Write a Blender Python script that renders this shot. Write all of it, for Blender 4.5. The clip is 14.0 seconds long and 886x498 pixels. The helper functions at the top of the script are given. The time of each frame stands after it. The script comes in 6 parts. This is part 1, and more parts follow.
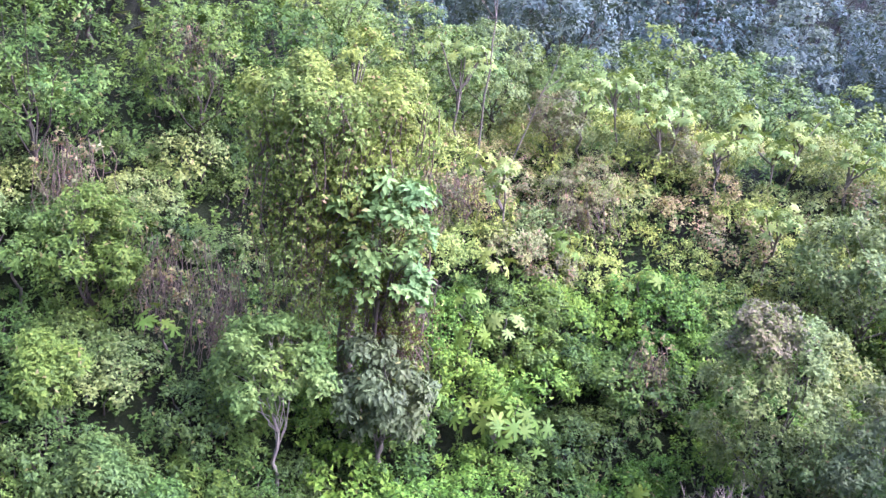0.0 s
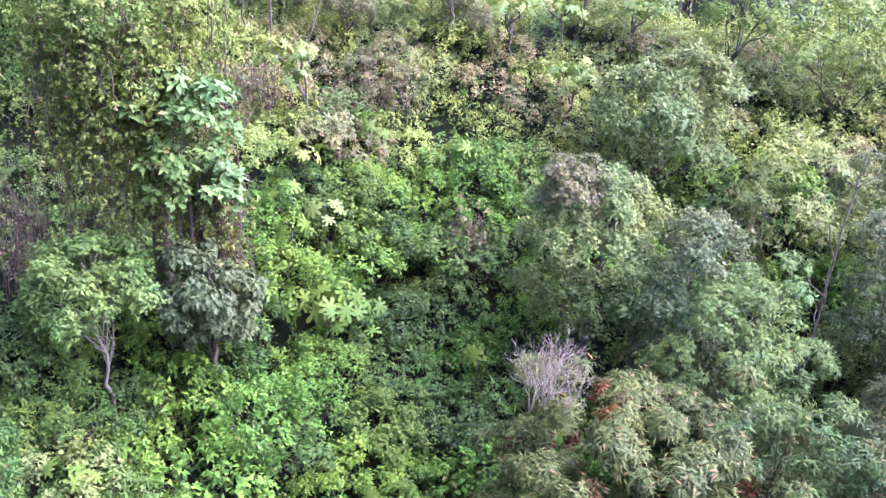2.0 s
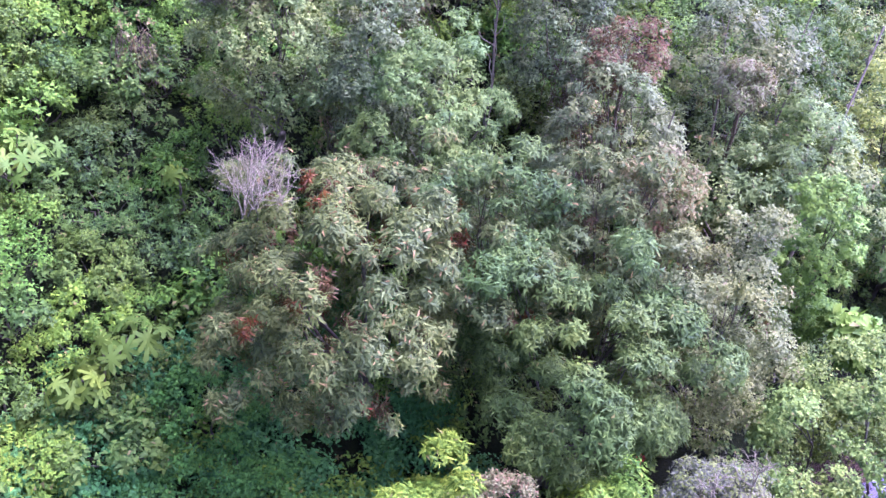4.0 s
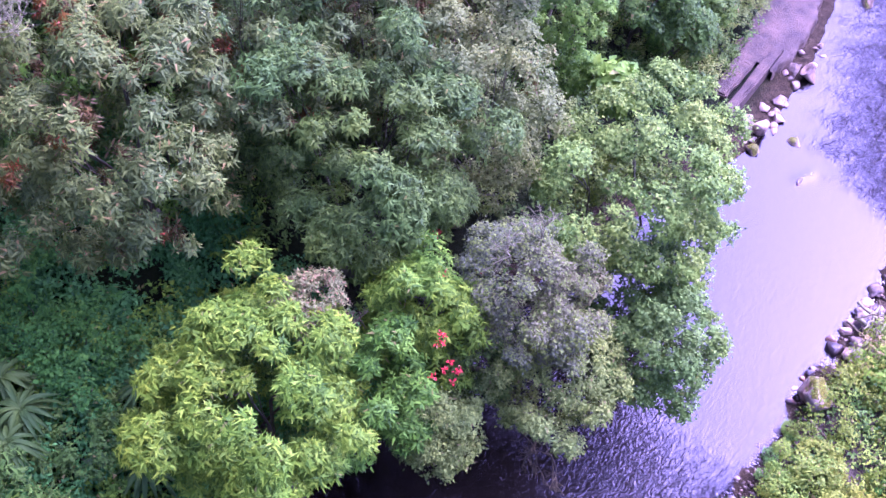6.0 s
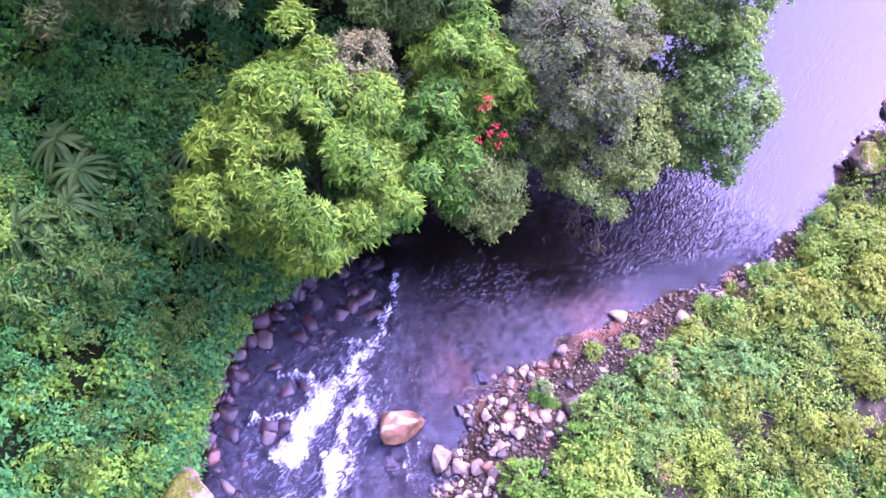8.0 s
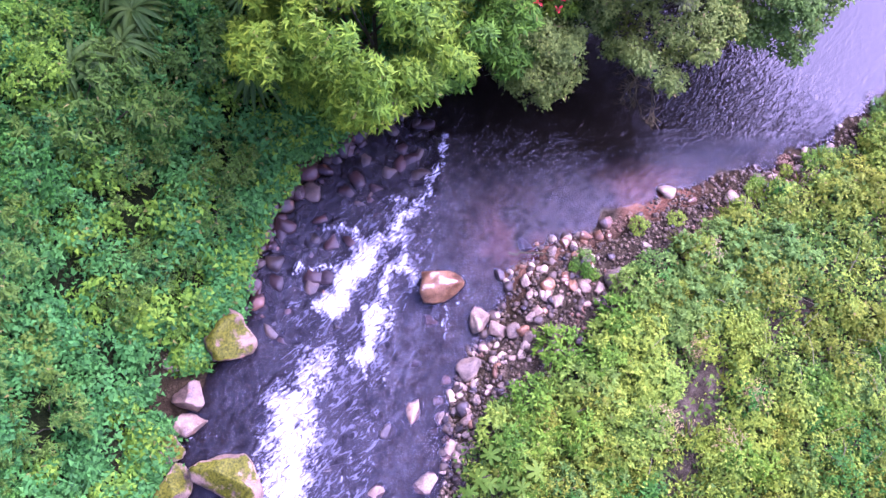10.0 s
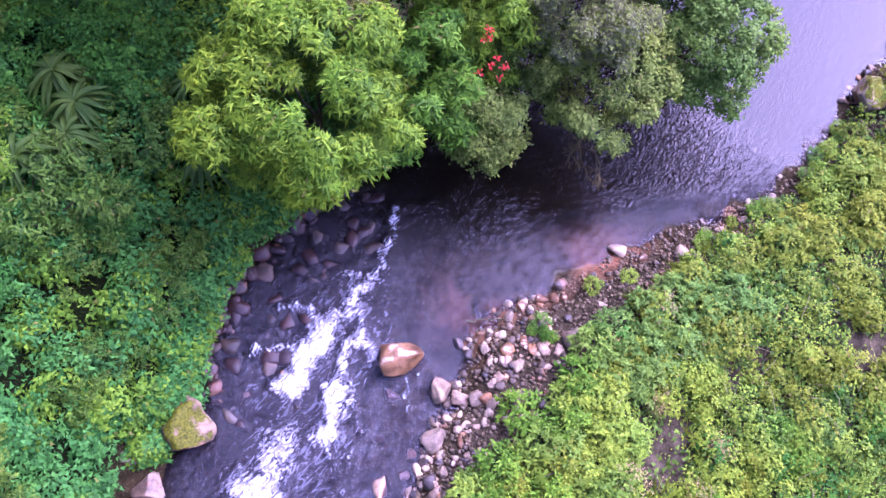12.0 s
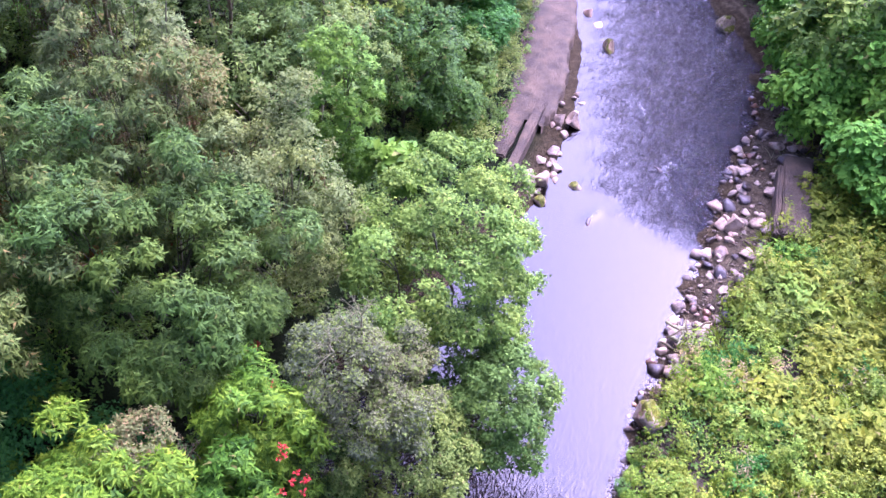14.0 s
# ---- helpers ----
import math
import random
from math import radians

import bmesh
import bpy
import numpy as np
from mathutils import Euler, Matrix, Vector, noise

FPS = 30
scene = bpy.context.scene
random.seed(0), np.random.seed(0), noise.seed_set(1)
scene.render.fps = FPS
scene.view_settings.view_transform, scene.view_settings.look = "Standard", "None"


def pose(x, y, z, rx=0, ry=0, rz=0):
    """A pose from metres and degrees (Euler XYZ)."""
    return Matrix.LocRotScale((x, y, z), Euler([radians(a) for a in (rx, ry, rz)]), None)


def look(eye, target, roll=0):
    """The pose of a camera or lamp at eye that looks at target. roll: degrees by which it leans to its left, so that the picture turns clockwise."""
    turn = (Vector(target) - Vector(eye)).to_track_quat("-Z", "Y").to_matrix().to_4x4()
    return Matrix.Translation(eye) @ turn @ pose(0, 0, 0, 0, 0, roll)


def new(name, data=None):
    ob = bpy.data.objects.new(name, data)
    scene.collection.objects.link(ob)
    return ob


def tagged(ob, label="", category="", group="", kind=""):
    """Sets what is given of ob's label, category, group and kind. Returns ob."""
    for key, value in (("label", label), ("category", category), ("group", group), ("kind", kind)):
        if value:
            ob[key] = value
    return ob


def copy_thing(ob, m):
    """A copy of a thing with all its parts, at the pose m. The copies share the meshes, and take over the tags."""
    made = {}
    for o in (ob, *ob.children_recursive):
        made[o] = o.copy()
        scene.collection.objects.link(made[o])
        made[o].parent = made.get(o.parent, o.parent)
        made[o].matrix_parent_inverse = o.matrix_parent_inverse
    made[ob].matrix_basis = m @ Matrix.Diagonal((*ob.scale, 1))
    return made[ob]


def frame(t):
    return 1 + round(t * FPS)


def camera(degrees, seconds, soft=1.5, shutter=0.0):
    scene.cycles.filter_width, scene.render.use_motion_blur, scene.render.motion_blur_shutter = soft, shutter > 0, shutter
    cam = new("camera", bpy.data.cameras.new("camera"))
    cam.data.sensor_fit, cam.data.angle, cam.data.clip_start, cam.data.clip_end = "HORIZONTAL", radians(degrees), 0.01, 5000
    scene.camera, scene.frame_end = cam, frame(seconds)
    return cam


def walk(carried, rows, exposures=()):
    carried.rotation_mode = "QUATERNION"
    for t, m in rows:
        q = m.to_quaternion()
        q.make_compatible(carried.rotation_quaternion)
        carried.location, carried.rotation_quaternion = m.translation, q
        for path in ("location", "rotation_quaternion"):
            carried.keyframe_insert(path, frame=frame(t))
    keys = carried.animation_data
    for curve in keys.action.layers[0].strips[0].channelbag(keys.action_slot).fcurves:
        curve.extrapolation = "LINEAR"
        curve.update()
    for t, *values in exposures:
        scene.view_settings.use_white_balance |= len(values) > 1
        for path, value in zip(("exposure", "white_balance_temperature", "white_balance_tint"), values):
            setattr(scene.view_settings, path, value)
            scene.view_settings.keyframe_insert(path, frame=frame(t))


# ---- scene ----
import collections

cam = camera(49.0, 14.0)
PATH = [
    (0.0, pose(0, 0, 18, 69.62, -4.14, 0.72)),
    (0.5, pose(0, 0, 18, 67.97, -3.15, -2.00)),
    (1.0, pose(0, 0, 18, 66.61, -2.77, -4.67)),
    (1.5, pose(0, 0, 18, 65.43, -2.33, -7.84)),
    (2.0, pose(0, 0, 18, 63.32, -1.28, -12.27)),
    (2.5, pose(0, 0, 18, 61.05, -0.17, -18.21)),
    (3.0, pose(0, 0, 18, 58.44, -0.33, -23.35)),
    (3.5, pose(0, 0, 18, 55.24, 0.15, -28.64)),
    (4.0, pose(0, 0, 18, 51.44, -0.09, -33.69)),
    (4.2, pose(0, 0, 18, 50.03, -0.13, -35.65)),
    (6.3, pose(0, 0, 18, 38.26, -2.04, -51.47)),
    (6.5, pose(0, 0, 18, 37.21, -1.68, -52.35)),
    (7.0, pose(0, 0, 18, 33.18, -0.96, -51.36)),
    (7.5, pose(0, 0, 18, 29.30, -0.38, -50.10)),
    (8.0, pose(0, 0, 18, 25.72, 0.07, -47.78)),
    (8.5, pose(0, 0, 18, 23.00, 0.55, -46.51)),
    (9.0, pose(0, 0, 18, 20.60, 1.01, -45.01)),
    (9.2, pose(0, 0, 18, 19.51, 1.23, -44.55)),
    (11.3, pose(0, 0, 18, 17.16, 1.19, -42.40)),
    (11.5, pose(0, 0, 18, 18.53, 0.93, -44.12)),
    (12.0, pose(0, 0, 18, 21.81, -0.05, -47.49)),
    (12.5, pose(0, 0, 18, 27.65, -0.85, -51.46)),
    (13.0, pose(0, 0, 18, 33.14, -1.88, -56.72)),
    (13.5, pose(0, 0, 18, 39.62, -1.92, -62.46)),
    (14.0, pose(0, 0, 18, 45.54, -1.89, -65.77)),
]

# world, sun, exposure
EXPOSURES = [(0.0, 3.34, 4880, 85), (1.0, 3.38, 4870, 86), (2.0, 3.42, 4860, 86), (3.0, 3.36, 4840, 84), (4.2, 3.42, 4790, 99), (6.5, 3.14, 4710, 100), (8.0, 3.13, 4810, 87), (9.0, 3.0, 4860, 83),
             (11.5, 2.61, 4960, 74), (12.0, 2.74, 4910, 74), (12.5, 2.96, 4890, 74), (13.0, 3.13, 4920, 72), (13.5, 3.22, 4920, 72), (14.0, 3.15, 4950, 67)]
walk(cam, PATH, EXPOSURES)

SUN_ELEVATION, SUN_AZIMUTH = 50, 102
world = bpy.data.worlds.new("sky")
scene.world = world
world.use_nodes = True
wn = world.node_tree
sky = wn.nodes.new("ShaderNodeTexSky")
sky.sky_type = 'NISHITA'
sky.sun_disc = False
sky.sun_elevation, sky.sun_rotation = radians(SUN_ELEVATION), radians(SUN_AZIMUTH)
sky.air_density, sky.dust_density, sky.ozone_density = 1.0, 6.0, 1.0
wn.nodes["Background"].inputs[1].default_value = 0.07
wn.links.new(sky.outputs[0], wn.nodes["Background"].inputs[0])
sun_data = bpy.data.lights.new("sun", 'SUN')
sun_data.energy, sun_data.angle, sun_data.color = 1.4, radians(70), (0.95, 0.97, 1.0)
sun = new("sun", sun_data)
to_sun = Vector((math.sin(radians(SUN_AZIMUTH)) * math.cos(radians(SUN_ELEVATION)),
                 math.cos(radians(SUN_AZIMUTH)) * math.cos(radians(SUN_ELEVATION)), math.sin(radians(SUN_ELEVATION))))
sun.matrix_world = look(to_sun * 60, (0, 0, 0))

# ---------------------------------------------------------------- materials


class Nodes:
    """A short way to write a node material."""

    def __init__(self, name):
        self.mat = bpy.data.materials.new(name)
        self.mat.use_nodes = True
        self.tree = self.mat.node_tree
        self.bsdf = self.tree.nodes["Principled BSDF"]
        self.out = self.tree.nodes["Material Output"]

    def add(self, kind, **values):
        node = self.tree.nodes.new(kind)
        for key, value in values.items():
            node.inputs[key].default_value = value
        return node

    def link(self, a, b):
        self.tree.links.new(a, b)

    def place(self):
        return self.tree.nodes.new("ShaderNodeNewGeometry").outputs["Position"]

    def noise(self, vector, scale, detail=4, rough=0.55):
        node = self.add("ShaderNodeTexNoise", Scale=scale, Detail=detail, Roughness=rough)
        self.link(vector, node.inputs["Vector"])
        return node.outputs["Fac"]

    def ramp(self, fac, stops):
        node = self.tree.nodes.new("ShaderNodeValToRGB")
        ramp = node.color_ramp
        while len(ramp.elements) < len(stops):
            ramp.elements.new(0.5)
        for element, (at, colour) in zip(ramp.elements, stops):
            element.position = at
            element.color = (*colour, 1) if len(colour) == 3 else colour
        self.link(fac, node.inputs["Fac"])
        return node.outputs["Color"]

    def mix(self, fac, a, b, blend='MIX'):
        node = self.tree.nodes.new("ShaderNodeMix")
        node.data_type, node.blend_type = 'RGBA', blend
        for socket, value in ((node.inputs[0], fac), (node.inputs[6], a), (node.inputs[7], b)):
            if isinstance(value, (int, float)):
                socket.default_value = value
            elif isinstance(value, tuple):
                socket.default_value = (*value, 1)
            else:
                self.link(value, socket)
        return node.outputs[2]

    def math(self, op, a, b=0.0):
        node = self.tree.nodes.new("ShaderNodeMath")
        node.operation = op
        for socket, value in zip(node.inputs, (a, b)):
            if isinstance(value, (int, float)):
                socket.default_value = value
            else:
                self.link(value, socket)
        return node.outputs[0]

    def bump(self, height, strength, distance):
        node = self.add("ShaderNodeBump", Strength=strength, Distance=distance)
        self.link(height, node.inputs["Height"])
        return node.outputs["Normal"]


def leaf_material(name, young, middle, old, dead=None, dead_share=0.006, rough=0.6, through_share=0.17):
    """Foliage: a tone of its own for every leaf, drifting over the crown and from plant to plant."""
    n = Nodes(name)
    geo = n.tree.nodes.new("ShaderNodeNewGeometry")
    info = n.tree.nodes.new("ShaderNodeObjectInfo")
    drift = n.noise(geo.outputs["Position"], 1.9, 3)
    tone = n.math('ADD', n.math('MULTIPLY', geo.outputs["Random Per Island"], 0.52),
                  n.math('ADD', n.math('MULTIPLY', drift, 0.6), n.math('MULTIPLY', info.outputs["Random"], 0.15)))
    tone = n.math('ADD', tone, n.math('MULTIPLY', n.noise(geo.outputs["Position"], 0.28, 2), 0.3))
    tone = n.math('SUBTRACT', tone, 0.33)
    dead = dead or (0.17, 0.18, 0.03)
    colour = n.ramp(tone, [(0.1, old), (0.5, middle), (0.98, young)])
    patch = n.math('ADD', n.noise(geo.outputs["Position"], 0.55, 3), n.math('MULTIPLY', n.math('SUBTRACT', info.outputs["Random"], 0.5), 0.22))
    colour = n.mix(1.0, colour, n.ramp(patch, [(0.36, (0.88, 1.0, 1.05)), (0.5, (1.0, 1.0, 1.0)), (0.67, (1.14, 1.04, 0.78))]), 'MULTIPLY')
    shift = n.math('FRACT', n.math('MULTIPLY', geo.outputs["Random Per Island"], 37.7))
    colour = n.mix(n.math('LESS_THAN', shift, dead_share), colour, dead)
    n.link(colour, n.bsdf.inputs["Base Color"])
    n.bsdf.inputs["Roughness"].default_value = rough
    n.bsdf.inputs["Specular IOR Level"].default_value = 0.1
    glow = n.add("ShaderNodeBsdfTranslucent")
    n.link(n.mix(1.0, colour, (1.3, 1.25, 0.6), 'MULTIPLY'), glow.inputs["Color"])
    both = n.add("ShaderNodeMixShader", Fac=through_share)
    n.link(n.bsdf.outputs[0], both.inputs[1])
    n.link(glow.outputs[0], both.inputs[2])
    n.link(both.outputs[0], n.out.inputs["Surface"])
    return n.mat


def bark_material(name, dark, light, moss=0.3):
    n = Nodes(name)
    at = n.place()
    grain = n.noise(at, 14, 6, 0.7)
    patches = n.noise(at, 1.7, 4)
    colour = n.ramp(grain, [(0.3, dark), (0.7, light)])
    colour = n.mix(n.math('MULTIPLY', n.math('GREATER_THAN', patches, 0.58), moss), colour, (0.07, 0.1, 0.03))
    n.link(colour, n.bsdf.inputs["Base Color"])
    n.bsdf.inputs["Roughness"].default_value = 0.9
    n.link(n.bump(grain, 0.6, 0.02), n.bsdf.inputs["Normal"])
    return n.mat


def stone_material(name, dark, light, moss, wet=0.55, worn=None):
    """River stone with mineral specks, stains and, by share, a moss cap."""
    n = Nodes(name)
    at = n.place()
    info = n.tree.nodes.new("ShaderNodeObjectInfo")
    speck = n.noise(at, 38, 5, 0.7)
    stain = n.noise(at, 3.1, 5, 0.6)
    colour = n.ramp(n.math('ADD', n.math('MULTIPLY', stain, 0.65), n.math('MULTIPLY', speck, 0.4)), [(0.4, dark), (0.61, light)])
    tone = n.tree.nodes.new("ShaderNodeCombineColor")
    shade = n.math('ADD', n.math('MULTIPLY', n.math('FRACT', n.math('MULTIPLY', info.outputs["Random"], 17.3)), 0.8), 0.6)
    for k in range(3):
        n.link(shade, tone.inputs[k])
    colour = n.mix(1.0, colour, tone.outputs[0], 'MULTIPLY')
    colour = n.mix(n.math('MULTIPLY', info.outputs["Random"], 0.45), colour, n.mix(1.0, colour, (0.95, 0.72, 0.62), 'MULTIPLY'))
    rust = n.noise(at, 1.3, 3)
    colour = n.mix(n.math('MULTIPLY', n.math('GREATER_THAN', rust, 0.62), 0.35), colour, (0.3, 0.14, 0.06))
    if moss or worn:
        facing = n.tree.nodes.new("ShaderNodeSeparateXYZ")
        geo = n.tree.nodes.new("ShaderNodeNewGeometry")
        n.link(geo.outputs["Normal"], facing.inputs[0])
        cover = n.math('ADD', n.math('MULTIPLY', facing.outputs[2], 0.5), n.math('SUBTRACT', n.noise(at, 2.6, 5, 0.65), 1.0 - moss))
        cover = n.ramp(cover, [(0.46, (0, 0, 0)), (0.54, (1, 1, 1))])
        if worn:
            colour = n.mix(cover, colour, n.ramp(speck, [(0.35, tuple(0.55 * v for v in worn)), (0.6, worn)]))
        else:
            colour = n.mix(cover, colour, n.ramp(n.noise(at, 22, 4), [(0.3, (0.025, 0.032, 0.001)), (0.7, (0.14, 0.145, 0.004))]))
            n.bsdf.inputs["Specular IOR Level"].default_value = 0.15
    n.link(colour, n.bsdf.inputs["Base Color"])
    n.bsdf.inputs["Roughness"].default_value = wet
    n.link(n.bump(n.math('ADD', stain, n.math('MULTIPLY', speck, 0.35)), 0.55, 0.06), n.bsdf.inputs["Normal"])
    return n.mat


def ground_material():
    """Litter with the shade under the plants painted in, wet stony earth along the water, brown silt in the bed."""
    n = Nodes("earth_and_litter")
    at = n.place()
    fine, mid, wide = n.noise(at, 30, 6, 0.7), n.noise(at, 5, 5, 0.6), n.noise(at, 0.6, 4)
    # litter blacker than real soil: shade of the gaps between plants, as colour
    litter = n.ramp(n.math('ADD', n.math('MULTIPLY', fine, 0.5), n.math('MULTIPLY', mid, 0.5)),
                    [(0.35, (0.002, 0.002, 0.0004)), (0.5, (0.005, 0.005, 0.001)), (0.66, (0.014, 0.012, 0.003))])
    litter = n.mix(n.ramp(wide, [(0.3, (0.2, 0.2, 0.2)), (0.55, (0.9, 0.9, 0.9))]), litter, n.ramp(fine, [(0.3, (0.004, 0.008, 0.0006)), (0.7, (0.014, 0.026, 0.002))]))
    shore = n.tree.nodes.new("ShaderNodeAttribute")
    shore.attribute_name = "shore"
    wetland = n.ramp(n.math('ADD', n.math('MULTIPLY', fine, 0.6), n.math('MULTIPLY', mid, 0.45)),
                     [(0.36, (0.012, 0.008, 0.002)), (0.52, (0.03, 0.021, 0.007)), (0.66, (0.085, 0.064, 0.027))])
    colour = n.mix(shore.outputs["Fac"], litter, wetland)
    silt = n.tree.nodes.new("ShaderNodeAttribute")
    silt.attribute_name = "silt"
    colour = n.mix(silt.outputs["Fac"], colour, n.ramp(mid, [(0.35, (0.2, 0.085, 0.035)), (0.65, (0.42, 0.2, 0.1))]))
    bare = n.tree.nodes.new("ShaderNodeAttribute")
    bare.attribute_name = "bare"
    colour = n.mix(bare.outputs["Fac"], colour, n.ramp(mid, [(0.35, (0.03, 0.023, 0.01)), (0.65, (0.12, 0.095, 0.052))]))
    n.link(colour, n.bsdf.inputs["Base Color"])
    n.bsdf.inputs["Roughness"].default_value = 0.85
    n.bsdf.inputs["Specular IOR Level"].default_value = 0.1
    n.link(n.bump(n.math('ADD', fine, mid), 0.8, 0.08), n.bsdf.inputs["Normal"])
    return n.mat


def water_material():
    """Clear stream water over a dark bed: a glossy rippled skin, churned white where the foam attribute says so."""
    n = Nodes("stream_water")
    at = n.place()
    stretch = n.tree.nodes.new("ShaderNodeMapping")
    stretch.inputs["Rotation"].default_value = (0, 0, radians(14))
    stretch.inputs["Scale"].default_value = (1.0, 2.0, 1)
    n.link(at, stretch.inputs["Vector"])
    curls = n.add("ShaderNodeTexNoise", Scale=3.2, Detail=3, Roughness=0.5, Distortion=2.2)
    n.link(stretch.outputs[0], curls.inputs["Vector"])
    ripple = curls.outputs["Fac"]
    chop = n.noise(stretch.outputs[0], 12.0, 2, 0.5)
    rough_water = n.tree.nodes.new("ShaderNodeAttribute")
    rough_water.attribute_name = "riffle"
    waves = n.math('MULTIPLY', n.math('ADD', ripple, n.math('MULTIPLY', chop, 0.16)), rough_water.outputs["Fac"])
    swell = n.tree.nodes.new("ShaderNodeAttribute")
    swell.attribute_name = "swell"
    eddies = n.add("ShaderNodeTexNoise", Scale=1.25, Detail=4, Roughness=0.55, Distortion=1.6)
    n.link(stretch.outputs[0], eddies.inputs["Vector"])
    waves = n.math('ADD', waves, n.math('MULTIPLY', eddies.outputs["Fac"], n.math('MULTIPLY', swell.outputs["Fac"], 1.5)))
    normal = n.bump(waves, 1.0, 0.2)
    gloss = n.add("ShaderNodeBsdfGlossy", Roughness=0.04)
    gloss.inputs["Color"].default_value = (0.86, 0.87, 0.9, 1)
    n.link(normal, gloss.inputs["Normal"])
    clear = n.add("ShaderNodeBsdfTransparent")
    deep = n.tree.nodes.new("ShaderNodeAttribute")
    deep.attribute_name = "deep"
    n.link(n.mix(deep.outputs["Fac"], (0.55, 0.44, 0.4), (0.05, 0.045, 0.045)), clear.inputs["Color"])
    murk = n.add("ShaderNodeBsdfDiffuse")
    murk.inputs["Color"].default_value = (0.009, 0.007, 0.004, 1)
    under = n.add("ShaderNodeMixShader")
    n.link(n.math('MULTIPLY', deep.outputs["Fac"], 0.9), under.inputs[0])
    n.link(clear.outputs[0], under.inputs[1])
    n.link(murk.outputs[0], under.inputs[2])
    fresnel = n.add("ShaderNodeFresnel", IOR=1.34)
    n.link(normal, fresnel.inputs["Normal"])
    body = n.add("ShaderNodeMixShader")
    n.link(fresnel.outputs[0], body.inputs[0])
    n.link(under.outputs[0], body.inputs[1])
    n.link(gloss.outputs[0], body.inputs[2])
    foam = n.tree.nodes.new("ShaderNodeAttribute")
    foam.attribute_name = "foam"
    flow = n.tree.nodes.new("ShaderNodeMapping")
    flow.inputs["Rotation"].default_value = (0, 0, radians(-24))
    flow.inputs["Scale"].default_value = (1.0, 1.9, 1)
    n.link(at, flow.inputs["Vector"])
    wisps = n.add("ShaderNodeTexNoise", Scale=4.2, Detail=8, Roughness=0.64, Distortion=1.8)
    n.link(flow.outputs[0], wisps.inputs["Vector"])
    broken = n.math('ADD', n.math('MULTIPLY', wisps.outputs["Fac"], 0.75), n.math('MULTIPLY', n.noise(flow.outputs[0], 19, 4, 0.7), 0.25))
    cover = n.math('ADD', foam.outputs["Fac"], n.math('MULTIPLY', n.math('SUBTRACT', broken, 0.5), 3.0))
    cover = n.ramp(n.math('SUBTRACT', cover, 0.6), [(0.1, (0, 0, 0)), (0.4, (0.25, 0.25, 0.25)), (0.7, (0.95, 0.95, 0.95))])
    white = n.add("ShaderNodeBsdfDiffuse")
    white.inputs["Color"].default_value = (0.66, 0.67, 0.7, 1)
    n.link(n.bump(broken, 0.3, 0.06), white.inputs["Normal"])
    milk = n.add("ShaderNodeBsdfDiffuse")
    swirl = n.tree.nodes.new("ShaderNodeMapping")
    swirl.inputs["Rotation"].default_value = (0, 0, radians(-24))
    swirl.inputs["Scale"].default_value = (1.0, 2.6, 1)
    n.link(at, swirl.inputs["Vector"])
    threads = n.add("ShaderNodeTexNoise", Scale=2.8, Detail=8, Roughness=0.68, Distortion=1.6)
    n.link(swirl.outputs[0], threads.inputs["Vector"])
    n.link(n.ramp(threads.outputs["Fac"], [(0.36, (0.025, 0.02, 0.025)), (0.5, (0.13, 0.125, 0.14)), (0.66, (0.48, 0.48, 0.53))]), milk.inputs["Color"])
    n.link(n.bump(threads.outputs["Fac"], 0.6, 0.2), milk.inputs["Normal"])
    churn = n.tree.nodes.new("ShaderNodeAttribute")
    churn.attribute_name = "churn"
    stirred = n.add("ShaderNodeMixShader")
    n.link(n.math('MULTIPLY', churn.outputs["Fac"], 1.0), stirred.inputs[0])
    n.link(body.outputs[0], stirred.inputs[1])
    n.link(milk.outputs[0], stirred.inputs[2])
    skin = n.add("ShaderNodeMixShader")
    n.link(cover, skin.inputs[0])
    n.link(stirred.outputs[0], skin.inputs[1])
    n.link(white.outputs[0], skin.inputs[2])
    n.link(skin.outputs[0], n.out.inputs["Surface"])
    return n.mat


def concrete_material():
    n = Nodes("weathered_concrete")
    at = n.place()
    fine, wide = n.noise(at, 24, 5, 0.7), n.noise(at, 1.6, 5, 0.6)
    colour = n.ramp(n.math('ADD', n.math('MULTIPLY', fine, 0.4), n.math('MULTIPLY', wide, 0.6)), [(0.36, (0.028, 0.018, 0.007)), (0.5, (0.066, 0.045, 0.018)), (0.66, (0.125, 0.085, 0.036))])
    n.link(colour, n.bsdf.inputs["Base Color"])
    n.bsdf.inputs["Roughness"].default_value = 0.85
    n.link(n.bump(n.math('ADD', fine, wide), 0.8, 0.06), n.bsdf.inputs["Normal"])
    return n.mat


